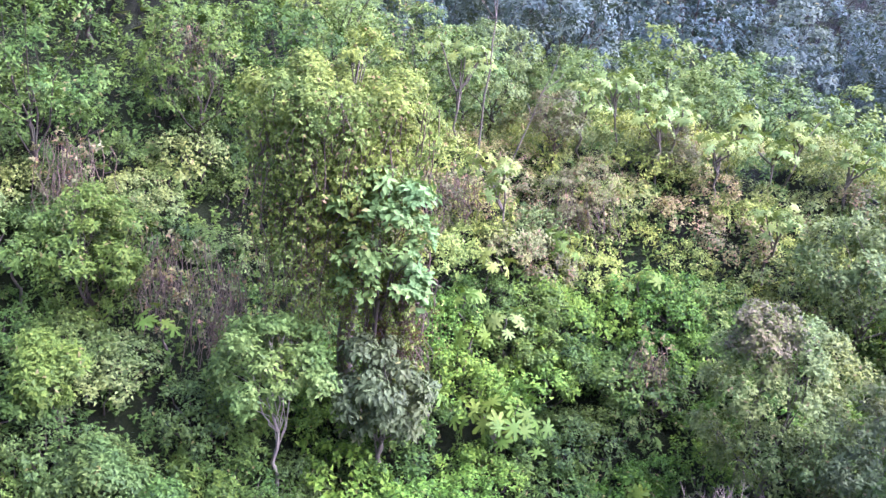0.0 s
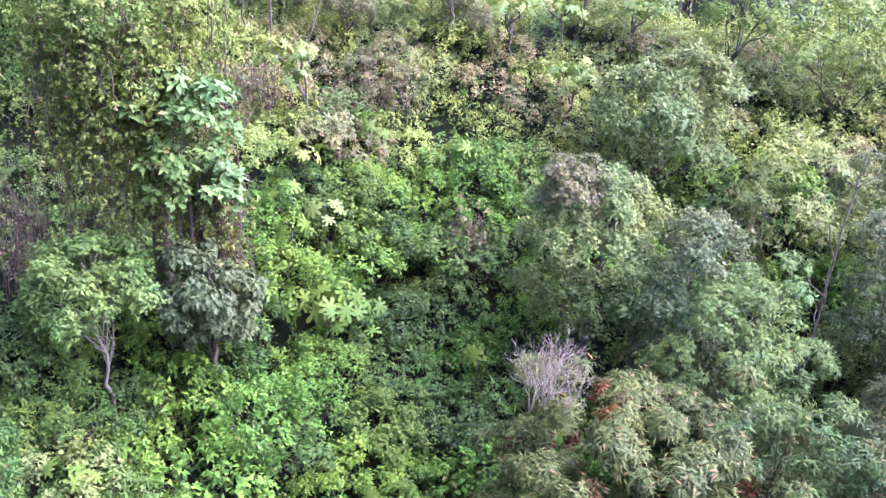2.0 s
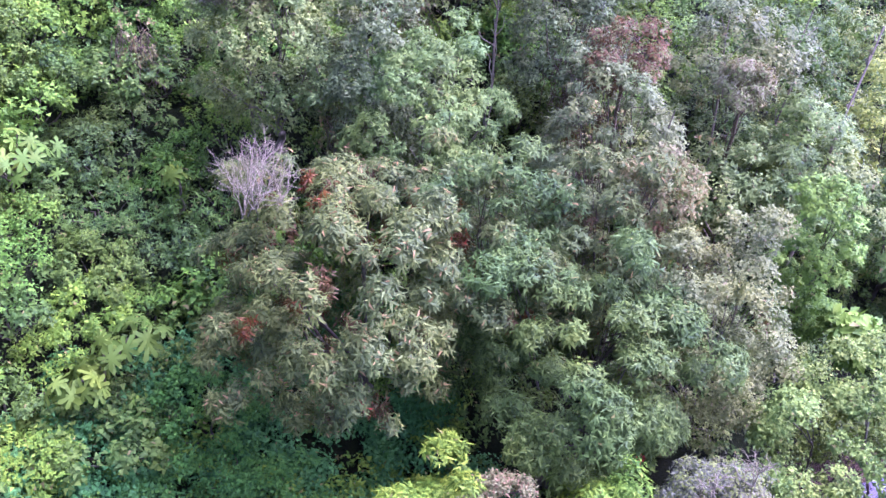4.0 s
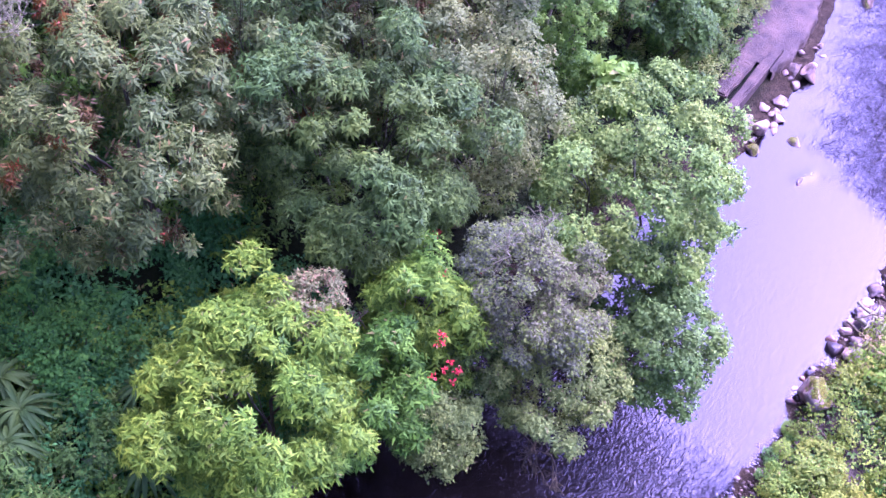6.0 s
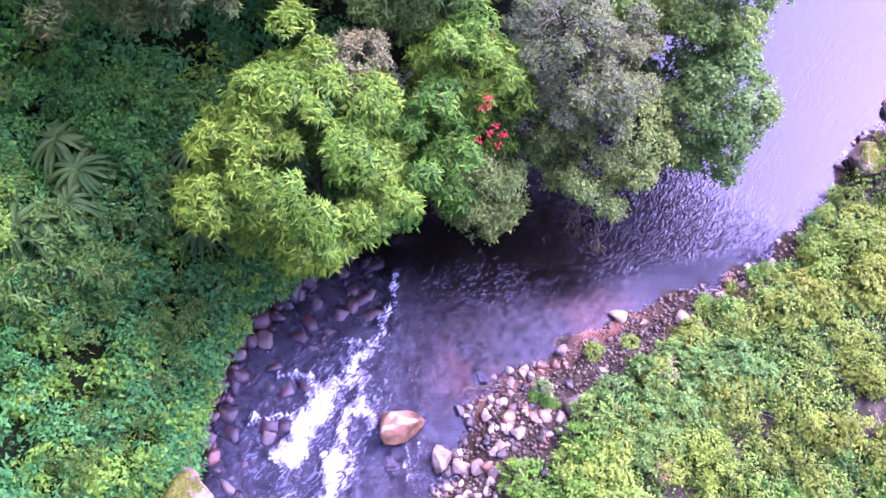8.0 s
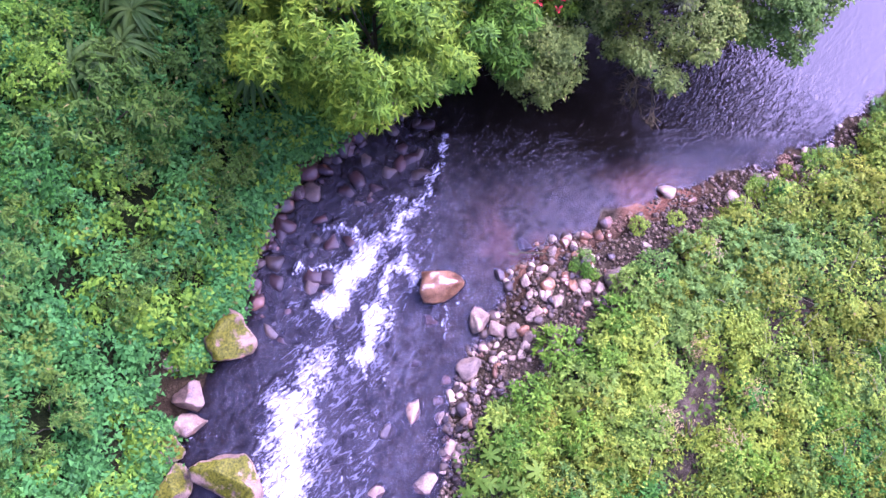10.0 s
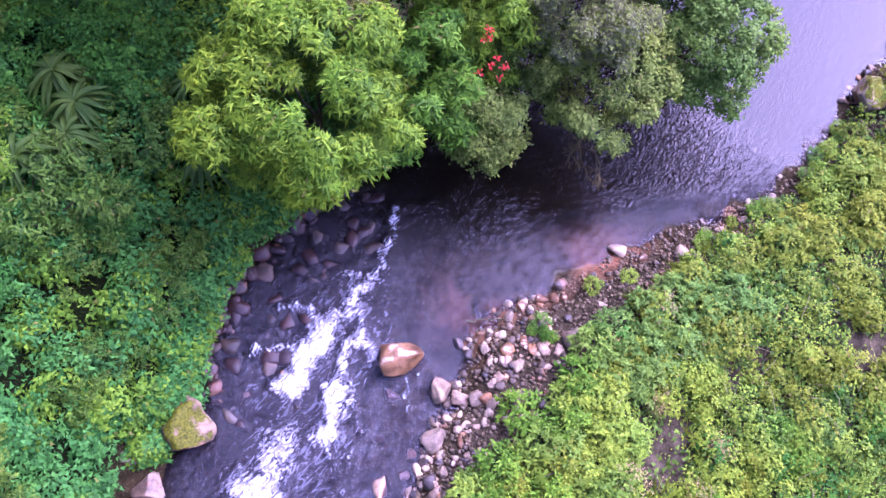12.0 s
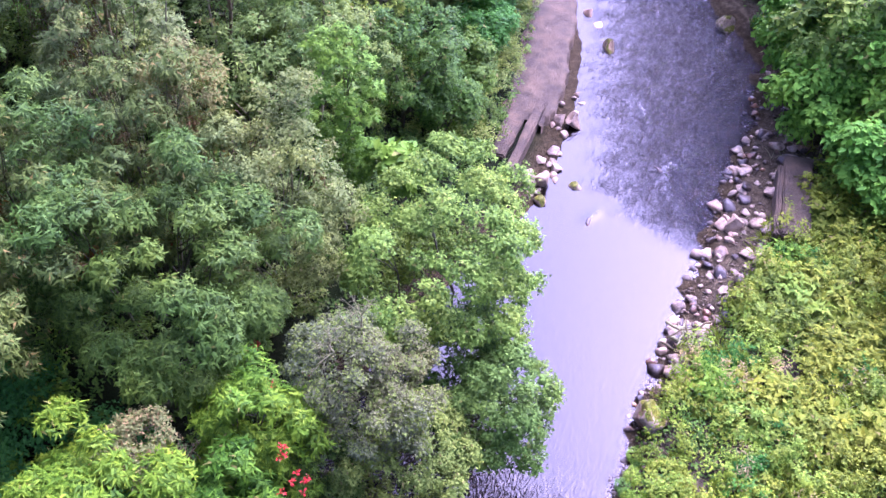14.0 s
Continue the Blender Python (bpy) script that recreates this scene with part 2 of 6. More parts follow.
LEAF = {
    "lime": leaf_material("lime_leaves", (0.24, 0.345, 0.0095), (0.102, 0.199, 0.0057), (0.021, 0.0626, 0.0019), through_share=0.25),
    "leafy": leaf_material("bright_slope_leaves", (0.19, 0.336, 0.0136), (0.0862, 0.198, 0.00778), (0.0208, 0.0623, 0.00292), (0.17, 0.17, 0.03), 0.015),
    "olive": leaf_material("olive_leaves", (0.222, 0.3, 0.047), (0.134, 0.204, 0.0302), (0.0365, 0.069, 0.0096), (0.17, 0.15, 0.04), 0.02),
    "sapling": leaf_material("light_sapling_leaves", (0.157, 0.242, 0.0284), (0.0937, 0.171, 0.017), (0.0312, 0.0706, 0.00662)),
    "climber": leaf_material("climber_leaves", (0.225, 0.32, 0.0289), (0.136, 0.221, 0.0212), (0.0413, 0.0826, 0.00771), (0.2, 0.16, 0.04), 0.04),
    "silver": leaf_material("silver_grey_leaves", (0.132, 0.178, 0.0405), (0.0916, 0.13, 0.0275), (0.0356, 0.0545, 0.0113)),
    "bright": leaf_material("bright_yellow_green_leaves", (0.184, 0.298, 0.0184), (0.123, 0.233, 0.0122), (0.043, 0.104, 0.0049)),
    "brush": leaf_material("pale_brush_leaves", (0.323, 0.371, 0.0886), (0.202, 0.25, 0.0506), (0.0809, 0.107, 0.0202), (0.26, 0.19, 0.07), 0.15),
    "brown": leaf_material("brown_dead_leaves", (0.14, 0.0966, 0.021), (0.085, 0.0578, 0.0126), (0.035, 0.0252, 0.0056), (0.12, 0.16, 0.03), 0.2),
    "tan": leaf_material("tan_dry_leaves", (0.194, 0.197, 0.0527), (0.128, 0.134, 0.0341), (0.0572, 0.0622, 0.0149), (0.12, 0.18, 0.03), 0.25),
    "greyherb": leaf_material("grey_green_herb_leaves", (0.188, 0.299, 0.036), (0.106, 0.207, 0.0234), (0.0325, 0.0805, 0.009)),
    "grey": leaf_material("grey_olive_leaves", (0.17, 0.179, 0.0713), (0.116, 0.129, 0.0454), (0.0408, 0.0502, 0.0156), (0.13, 0.18, 0.025), 0.3),
    "blue": leaf_material("blue_green_leaves", (0.166, 0.258, 0.0342), (0.0996, 0.182, 0.0222), (0.0288, 0.0663, 0.00768)),
    "fresh": leaf_material("fresh_green_leaves", (0.3, 0.386, 0.0423), (0.171, 0.262, 0.0242), (0.0477, 0.0996, 0.00966)),
    "dark": leaf_material("dark_green_leaves", (0.124, 0.2, 0.0232), (0.063, 0.122, 0.0129), (0.0152, 0.036, 0.00429)),
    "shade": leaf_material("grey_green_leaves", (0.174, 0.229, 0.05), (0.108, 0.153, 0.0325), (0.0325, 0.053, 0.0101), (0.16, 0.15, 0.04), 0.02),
    "russet": leaf_material("russet_green_leaves", (0.121, 0.171, 0.0274), (0.0623, 0.102, 0.0153), (0.0161, 0.0329, 0.00484), (0.18, 0.14, 0.03), 0.04),
    "pale": leaf_material("pale_yellow_green_leaves", (0.283, 0.401, 0.0507), (0.173, 0.275, 0.0314), (0.0578, 0.107, 0.0108), (0.3, 0.25, 0.06), 0.02),
    "dry": leaf_material("dry_tan_leaves", (0.239, 0.257, 0.07), (0.159, 0.178, 0.045), (0.0694, 0.082, 0.02), (0.22, 0.16, 0.05), 0.2),
    "lush": leaf_material("lush_green_leaves", (0.0871, 0.244, 0.019), (0.0387, 0.148, 0.0115), (0.00871, 0.0438, 0.00383)),
    "mid": leaf_material("hillside_green_leaves", (0.123, 0.212, 0.0172), (0.0624, 0.133, 0.0103), (0.0144, 0.0393, 0.00343), (0.15, 0.15, 0.03), 0.02),
    "herb": leaf_material("herb_leaves", (0.242, 0.279, 0.0148), (0.165, 0.217, 0.0111), (0.0545, 0.0865, 0.00492), (0.2, 0.17, 0.04), 0.015),
    "clump": leaf_material("bright_herb_leaves", (0.26, 0.361, 0.0227), (0.164, 0.264, 0.0166), (0.0471, 0.101, 0.00757)),
    # bluish and low in contrast: the haze of distance is put into this colour
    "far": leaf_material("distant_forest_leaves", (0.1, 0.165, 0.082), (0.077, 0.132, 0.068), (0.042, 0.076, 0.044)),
    "red": leaf_material("red_flowers", (0.5, 0.045, 0.025), (0.34, 0.024, 0.014), (0.16, 0.014, 0.008), (0.3, 0.12, 0.05), 0.12),
    "strap": leaf_material("dark_strap_leaves", (0.0821, 0.148, 0.0214), (0.0437, 0.0909, 0.0118), (0.0164, 0.0399, 0.00482), (0.16, 0.12, 0.05), 0.05),
    "rust": leaf_material("rust_dead_leaves", (0.17, 0.085, 0.012), (0.1, 0.05, 0.008), (0.045, 0.026, 0.004), (0.3, 0.06, 0.02), 0.12),
    "straw": leaf_material("dry_straw_leaves", (0.4, 0.33, 0.14), (0.27, 0.22, 0.09), (0.15, 0.12, 0.04), (0.2, 0.2, 0.05), 0.2),
    "bank": leaf_material("broad_bank_leaves", (0.263, 0.496, 0.0389), (0.14, 0.322, 0.0221), (0.0404, 0.125, 0.00907)),
    "big": leaf_material("large_soft_leaves", (0.14, 0.223, 0.0151), (0.0818, 0.156, 0.00858), (0.041, 0.0867, 0.00561)),
    "broad": leaf_material("broad_climber_leaves", (0.17, 0.297, 0.055), (0.102, 0.216, 0.0352), (0.0382, 0.099, 0.0143)),
    "shore": leaf_material("lush_bank_leaves", (0.099, 0.283, 0.0354), (0.0475, 0.178, 0.0225), (0.0122, 0.0592, 0.00803)),
    "bigpale": leaf_material("large_pale_leaves", (0.217, 0.31, 0.0432), (0.151, 0.238, 0.0312), (0.0748, 0.138, 0.0191), (0.28, 0.22, 0.08), 0.05),
}
BARK = {
    "grey": bark_material("grey_bark", (0.06, 0.056, 0.02), (0.15, 0.146, 0.055)),
    "brown": bark_material("brown_bark", (0.022, 0.02, 0.004), (0.065, 0.057, 0.013)),
    "pale": bark_material("pale_bark", (0.11, 0.108, 0.045), (0.25, 0.245, 0.115), 0.3),
    "dead": bark_material("bleached_dead_wood", (0.12, 0.115, 0.042), (0.25, 0.243, 0.095), 0.0),
    "vine": bark_material("dry_vine_stems", (0.045, 0.035, 0.009), (0.14, 0.113, 0.033), 0.15),
}
STONE = {
    "pale": stone_material("pale_river_stone", (0.08, 0.056, 0.028), (0.36, 0.275, 0.16), 0),
    "dark": stone_material("dark_wet_stone", (0.014, 0.011, 0.007), (0.07, 0.052, 0.032), 0, 0.4),
    "ochre": stone_material("ochre_river_stone", (0.06, 0.025, 0.005), (0.23, 0.12, 0.04), 0.47, worn=(0.5, 0.42, 0.3)),
    "cap": stone_material("moss_capped_stone", (0.05, 0.04, 0.025), (0.26, 0.2, 0.12), 0.68),
    "gravel": stone_material("bank_gravel", (0.022, 0.015, 0.005), (0.115, 0.082, 0.036), 0),
    "redwet": stone_material("reddish_wet_stone", (0.01, 0.005, 0.0035), (0.045, 0.022, 0.015), 0, 0.35),
}
EARTH, WATER, CONCRETE = ground_material(), water_material(), concrete_material()

# ---------------------------------------------------------------- tools for shapes


def mesh_from(name, verts, faces_flat, sides, material, shade_smooth=False):
    """A mesh from arrays: all faces have the same number of sides."""
    me = bpy.data.meshes.new(name)
    verts = np.ascontiguousarray(verts, dtype=np.float32)
    faces_flat = np.ascontiguousarray(faces_flat, dtype=np.int32).ravel()
    count = len(faces_flat) // sides
    me.vertices.add(len(verts))
    me.vertices.foreach_set("co", verts.ravel())
    me.loops.add(len(faces_flat))
    me.loops.foreach_set("vertex_index", faces_flat)
    me.polygons.add(count)
    me.polygons.foreach_set("loop_start", np.arange(count, dtype=np.int32) * sides)
    if shade_smooth:
        me.polygons.foreach_set("use_smooth", np.ones(count, dtype=bool))
    me.update(calc_edges=True)
    me.materials.append(material)
    return me


def part(name, me, parent, label=""):
    ob = new(name, me)
    ob.parent = parent
    return tagged(ob, label)


def thing(name, place, label, category, group="", kind=""):
    ob = new(name)
    ob.empty_display_size = 0.2
    ob.location = place
    return tagged(ob, label, category, group, kind)


def unit(v):
    return v / np.maximum(np.linalg.norm(v, axis=-1, keepdims=True), 1e-9)


def leaf_mesh(name, base, way, face, length, width, material, curl=0.12, small=False):
    """Single leaves: folded kites with a drooping tip, two triangles each; small ones are pointed blades of one triangle."""
    way = unit(way)
    side = unit(np.cross(way, face))
    over = np.cross(side, way)
    length, width = length[:, None], width[:, None]
    if small:
        verts = np.stack([base - side * width * 0.5, base + side * width * 0.5 + way * length * 0.2, base + way * length - over * length * curl], 1).reshape(-1, 3)
        return mesh_from(name, verts, np.arange(len(base) * 3), 3, material)
    mid = base + way * length * 0.45
    verts = np.stack([base, mid + side * width * 0.5 + over * width * 0.16, base + way * length - over * length * curl,
                      mid - side * width * 0.5 + over * width * 0.16], 1).reshape(-1, 3)
    k = np.arange(len(base))[:, None] * 4
    return mesh_from(name, verts, np.concatenate([k, k + 1, k + 2, k, k + 2, k + 3], 1), 3, material)


def sprays(rng, centres, axes, count, length, width, spread=(35, 100), droop=0.35, scale=None, loose=0.3):
    """Leaves that radiate round twig ends: base, way, face, length, width. scale: a size for each twig end."""
    n = len(centres) * count
    c, a = np.repeat(centres, count, 0), np.repeat(unit(axes), count, 0)
    helper = rng.normal(size=(n, 3))
    p = unit(np.cross(a, helper))
    angle = np.radians(rng.uniform(*spread, n))[:, None]
    way = unit(a * np.cos(angle) + p * np.sin(angle))
    face = unit(a * np.sin(angle) - p * np.cos(angle) + np.array([0, 0, 0.5]))
    way = way - np.array([0, 0, 1.0]) * droop * rng.uniform(0.3, 1.4, n)[:, None]
    size = rng.uniform(0.65, 1.25, n) * (1.0 if scale is None else np.repeat(scale, count))
    base = c + way * (length * 0.15) + a * rng.uniform(-0.6, 0.25, n)[:, None] * length + rng.normal(size=(n, 3)) * (loose * length)
    return base, way, face, size * length, size * width * rng.uniform(0.8, 1.2, n)


def crown_lobes(rng, radii, lobe, low=-0.6):
    """Leafy masses spread over the outside of a crown round the origin, uneven in reach and size: centres, radii and the way each one faces."""
    radii = np.array(radii, float)
    a, b, c = radii
    area = 4 * np.pi * (((a * b) ** 1.6 + (a * c) ** 1.6 + (b * c) ** 1.6) / 3) ** (1 / 1.6)
    count = max(6, int(0.8 * area / (np.pi * lobe * lobe)))
    k = np.arange(count) + 0.5
    z = 1 - 2 * k / count
    turn = k * 2.39996 + rng.uniform(0, 6)
    d = np.stack([np.sqrt(1 - z * z) * np.cos(turn), np.sqrt(1 - z * z) * np.sin(turn), z], 1)
    d = unit(d + rng.normal(size=d.shape) * 0.1)
    d = d[d[:, 2] > low]
    shift = rng.uniform(0, 6, 3)
    wave = np.sin(d[:, 0] * 4.1 + shift[0]) * np.sin(d[:, 1] * 3.7 + shift[1]) + 0.6 * np.sin(d[:, 2] * 5 + d[:, 0] * 3 + shift[2])
    reach = np.clip(0.88 + 0.14 * wave + rng.normal(size=len(d)) * 0.12, 0.5, 1.18)
    centres = d * np.maximum(radii - lobe * 0.55, radii * 0.4) * reach[:, None]
    centres[:, :2] *= 1 + 0.4 * np.minimum(d[:, 2:], 0)
    own = (lobe * rng.uniform(0.5, 1.35, len(d)))[:, None] * np.array([1, 1, 0.82])
    return centres, own, d


def crown_tips(rng, centres, own, facing, count):
    """Twig ends over the upper and outer sides of the masses, thinned where masses run into one another."""
    weight = own[:, 0] ** 2
    total = int(count * 1.5)
    pick = rng.choice(len(centres), total, p=weight / weight.sum())
    d = unit(unit(rng.normal(size=(total, 3))) + facing[pick] * 0.5 + [0, 0, 0.62])
    deep = np.where(rng.random(total) < 0.16, rng.uniform(0.1, 0.7, total), rng.uniform(0.78, 1.06, total))
    at = centres[pick] + d * own[pick] * deep[:, None]
    buried = np.zeros(total, int)
    for c, r in zip(centres, own):
        buried += (((at - c) / r) ** 2).sum(1) < 0.5
    keep = np.flatnonzero((buried == 0) | (deep < 0.7))[:count]
    return at[keep], unit(d[keep] * 0.75 + [0, 0, 0.5] + rng.normal(size=(len(keep), 3)) * 0.18)


def tube_arrays(points, radii, sides=6):
    points = np.asarray(points, float)
    n = len(points)
    tangent = unit(np.gradient(points, axis=0))
    helper = np.where(np.abs(tangent[:, 2:3]) > 0.9, np.array([[1.0, 0, 0]]), np.array([[0, 0, 1.0]]))
    u = unit(np.cross(tangent, helper))
    v = np.cross(tangent, u)
    a = np.linspace(0, 2 * np.pi, sides, endpoint=False)
    ring = u[:, None] * np.cos(a)[None, :, None] + v[:, None] * np.sin(a)[None, :, None]
    verts = (points[:, None] + ring * np.asarray(radii)[:, None, None]).reshape(-1, 3)
    i, j = np.meshgrid(np.arange(n - 1), np.arange(sides), indexing="ij")
    k = (j + 1) % sides
    faces = np.stack([i * sides + j, i * sides + k, (i + 1) * sides + k, (i + 1) * sides + j], -1).reshape(-1, 4)
    return verts, faces


def tubes_mesh(name, lines, material, sides=5):
    """Several tapered stems in one mesh: lines of (points, radii)."""
    all_v, all_f, at = [], [], 0
    for points, radii in lines:
        v, f = tube_arrays(points, radii, sides)
        all_v.append(v)
        all_f.append(f + at)
        at += len(v)
    return mesh_from(name, np.concatenate(all_v), np.concatenate(all_f), 4, material, True)


def bent_line(rng, a, b, steps, wobble):
    a, b = np.asarray(a, float), np.asarray(b, float)
    t = np.linspace(0, 1, steps)[:, None]
    off = rng.normal(size=(steps, 3)) * wobble
    off[0] = off[-1] = 0
    return a + (b - a) * t + off


def palmate_mesh(name, centres, faces_up, size, material, fingers=8, rng=None):
    """Large lobed leaves, each a fan of pointed fingers that droops at the rim."""
    up = unit(faces_up)
    p = unit(np.cross(up, rng.normal(size=up.shape)))
    q = np.cross(up, p)
    m = fingers * 4
    a = np.linspace(0, 2 * np.pi, m, endpoint=False)
    r = np.tile([0.3, 0.86, 1.0, 0.84], fingers) * np.repeat(np.where(np.arange(fingers) == 0, 0.45, 1.0) * rng.uniform(0.75, 1.1, fingers), 4)
    ring = (p[:, None] * np.cos(a)[None, :, None] + q[:, None] * np.sin(a)[None, :, None]) * (r[None, :, None] * size[:, None, None])
    ring = ring - up[:, None] * (0.28 * (r[None, :, None] ** 2) * size[:, None, None])
    verts = np.concatenate([centres[:, None], centres[:, None] + ring], 1).reshape(-1, 3)
    base = np.arange(len(centres))[:, None, None] * (m + 1)
    j = np.arange(m)
    tri = np.stack([np.zeros(m, int), 1 + j, 1 + (j + 1) % m], -1)[None]
    return mesh_from(name, verts, (base + tri).reshape(-1, 3), 3, material)


# ---------------------------------------------------------------- the lie of the land

NORTH_X = (-90, -40, -10, -3.6, -2.2, 0, 1.6, 3.1, 6, 12, 16, 20, 24, 28, 31, 40, 90)
NORTH_Y = (-75, -30, -1.5, 4.5, 5.5, 6.35, 7.3, 7.65, 7.6, 7.2, 6.5, 5.5, 5.9, 6.9, 8.5, 14, 48)
SOUTH_X = (-90, -40, -10, -3, 0.4, 1.6, 2.6, 4.9, 5.9, 8.2, 10.6, 13.7, 17, 26, 30, 33, 40, 90)
SOUTH_Y = (-83, -38, -8.5, -2.3, 0.8, 1.9, 2.4, 3.1, 2.6, 1.8, 0.6, 0.7, 0.6, 0.6, 1.1, 3.3, 8, 42)


def smooth(v, a, b):
    v = np.clip((v - a) / (b - a), 0, 1)
    return v * v * (3 - 2 * v)


def lumps(x, y):
    return (np.sin(x * 0.9 + 1.3 * np.sin(y * 0.53)) * np.sin(y * 0.8 + 1.1 * np.sin(x * 0.47 + 1)) * 0.6
            + np.sin(x * 2.3 + y * 0.7 + 2) * np.sin(y * 2.1 - x * 0.5) * 0.25)


def height(x, y):
    """Height of the ground over the water's level."""
    x, y = np.asarray(x, float), np.asarray(y, float)
    dn = (y - np.interp(x, NORTH_X, NORTH_Y)) * 0.92
    ds = (np.interp(x, SOUTH_X, SOUTH_Y) - y) * 0.92
    ragged = 0.24 * np.sin(x * 2.9 + 1.7 * np.sin(x * 1.3)) * np.sin(x * 1.1 + 0.6) + 0.1 * np.sin(x * 6.1 + y * 2)
    ds = ds + ragged * (1 - smooth(np.abs(ds), 0.5, 1.5))
    bed = -0.45 * smooth(-np.maximum(dn, ds), 0, 1.3)
    terrace = smooth(x, 18.2, 19.6) * (1 - smooth(x, 33, 36))
    up = np.maximum(dn - 1.75 * terrace, 0)
    west = smooth(-x, 0, 22)
    crest = 19 + 40 * west - 5 * smooth(x, 8, 30)
    run = np.maximum(up - 0.8, 0)
    north = 0.8 * (1 - np.exp(-up / 0.6)) + 0.52 * np.minimum(run, crest) - 0.25 * np.clip(run - crest, 0, 34) + 0.55 * np.maximum(y - 82, 0)
    north = north + 0.45 * terrace * smooth(dn, 0.1, 0.9)
    north = north + lumps(x, y) * 0.5 * smooth(up, 0.5, 4)
    low = np.maximum(ds, 0)
    south = 0.28 * (1 - np.exp(-low / 0.7)) + 0.07 * low + 0.45 * np.maximum(low - 22, 0) + lumps(x * 1.4, y * 1.4) * 0.14 * smooth(low, 1, 3)
    return np.where(dn > 0, north, np.where(ds > 0, south, bed))


# ---------------------------------------------------------------- ground, water, stones


def graded(lo, fine_lo, fine_hi, hi, step):
    """Grid lines: even in the middle, wider and wider outwards."""
    inner = list(np.arange(fine_lo, fine_hi + step / 2, step))
    low, high, s = [fine_lo], [inner[-1]], step
    while low[-1] > lo or high[-1] < hi:
        s *= 1.16
        low.append(max(lo, low[-1] - s))
        high.append(min(hi, high[-1] + s))
    return np.unique(np.round(low + inner + high, 3))


def segment_distance(x, y, line):
    best = np.full(np.shape(x), 1e9)
    for (ax, ay), (bx, by) in zip(line[:-1], line[1:]):
        ux, uy = bx - ax, by - ay
        t = np.clip(((x - ax) * ux + (y - ay) * uy) / (ux * ux + uy * uy), 0, 1)
        best = np.minimum(best, np.hypot(x - ax - t * ux, y - ay - t * uy))
    return best


VEG_X = (-5, 0.7, 2, 3.7, 5.3, 6.7, 8, 10, 11.6, 15, 17, 19, 21.4, 24.8, 30)
VEG_D = (0.2, 0.2, 0.62, 1.6, 1.75, 1.15, 1.05, 0.25, 0.3, 0.4, 0.8, 1.4, 1.6, 2.0, 0.8)


def stony(x):
    """Width of the stony strip between the water and the herbs of the south bank."""
    return np.interp(x, VEG_X, VEG_D)


BARE_SPOTS = ((6.2, 3.3, 1.0), (5.3, 3.8, 0.7), (4.8, -0.9, 0.6), (5.6, -0.7, 0.35), (6.9, -0.9, 0.35), (4.0, -1.6, 0.4), (7.6, -1.2, 0.25), (9.0, -2.5, 0.5), (-4.2, 4.5, 0.6), (12.6, -0.9, 0.4), (14.2, -1.5, 0.35), (16.5, -2.2, 0.4), (11.2, -2.0, 0.4), (22, 74, 6.0))


def bare_share(x, y):
    out = np.zeros(np.shape(x))
    for cx, cy, r in BARE_SPOTS:
        d = np.hypot(x - cx, y - cy) / r + lumps(x * 2.2, y * 2.2) * 0.4 + lumps(x * 6.1, y * 6.1) * 0.3
        out = np.maximum(out, 1 - smooth(d, 0.6, 1.15))
    return out


def set_attribute(me, name, values):
    layer = me.attributes.new(name, 'FLOAT', 'POINT')
    layer.data.foreach_set("value", np.ascontiguousarray(values, dtype=np.float32).ravel())


def grid_mesh(name, X, Y, Z, material):
    ny, nx = X.shape
    i, j = np.meshgrid(np.arange(ny - 1), np.arange(nx - 1), indexing="ij")
    k = i * nx + j
    faces = np.stack([k, k + 1, k + nx + 1, k + nx], -1).reshape(-1, 4)
    return mesh_from(name, np.stack([X, Y, Z], -1).reshape(-1, 3), faces, 4, material, True)


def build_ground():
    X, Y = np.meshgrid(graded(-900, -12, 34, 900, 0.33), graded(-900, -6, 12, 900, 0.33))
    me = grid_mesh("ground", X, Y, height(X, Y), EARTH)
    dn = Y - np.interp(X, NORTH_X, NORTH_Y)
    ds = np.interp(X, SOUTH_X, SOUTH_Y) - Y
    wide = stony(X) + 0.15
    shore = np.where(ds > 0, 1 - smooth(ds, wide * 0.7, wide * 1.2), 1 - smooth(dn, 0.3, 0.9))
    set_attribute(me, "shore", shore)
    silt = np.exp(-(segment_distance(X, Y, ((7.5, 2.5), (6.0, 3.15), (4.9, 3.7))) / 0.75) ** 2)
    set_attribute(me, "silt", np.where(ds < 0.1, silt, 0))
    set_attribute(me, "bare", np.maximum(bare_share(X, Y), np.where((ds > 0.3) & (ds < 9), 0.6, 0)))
    tagged(new("ground", me), "litter-covered hillside earth with plant shade in its colour and a stony river bank", "ground", kind="structure")


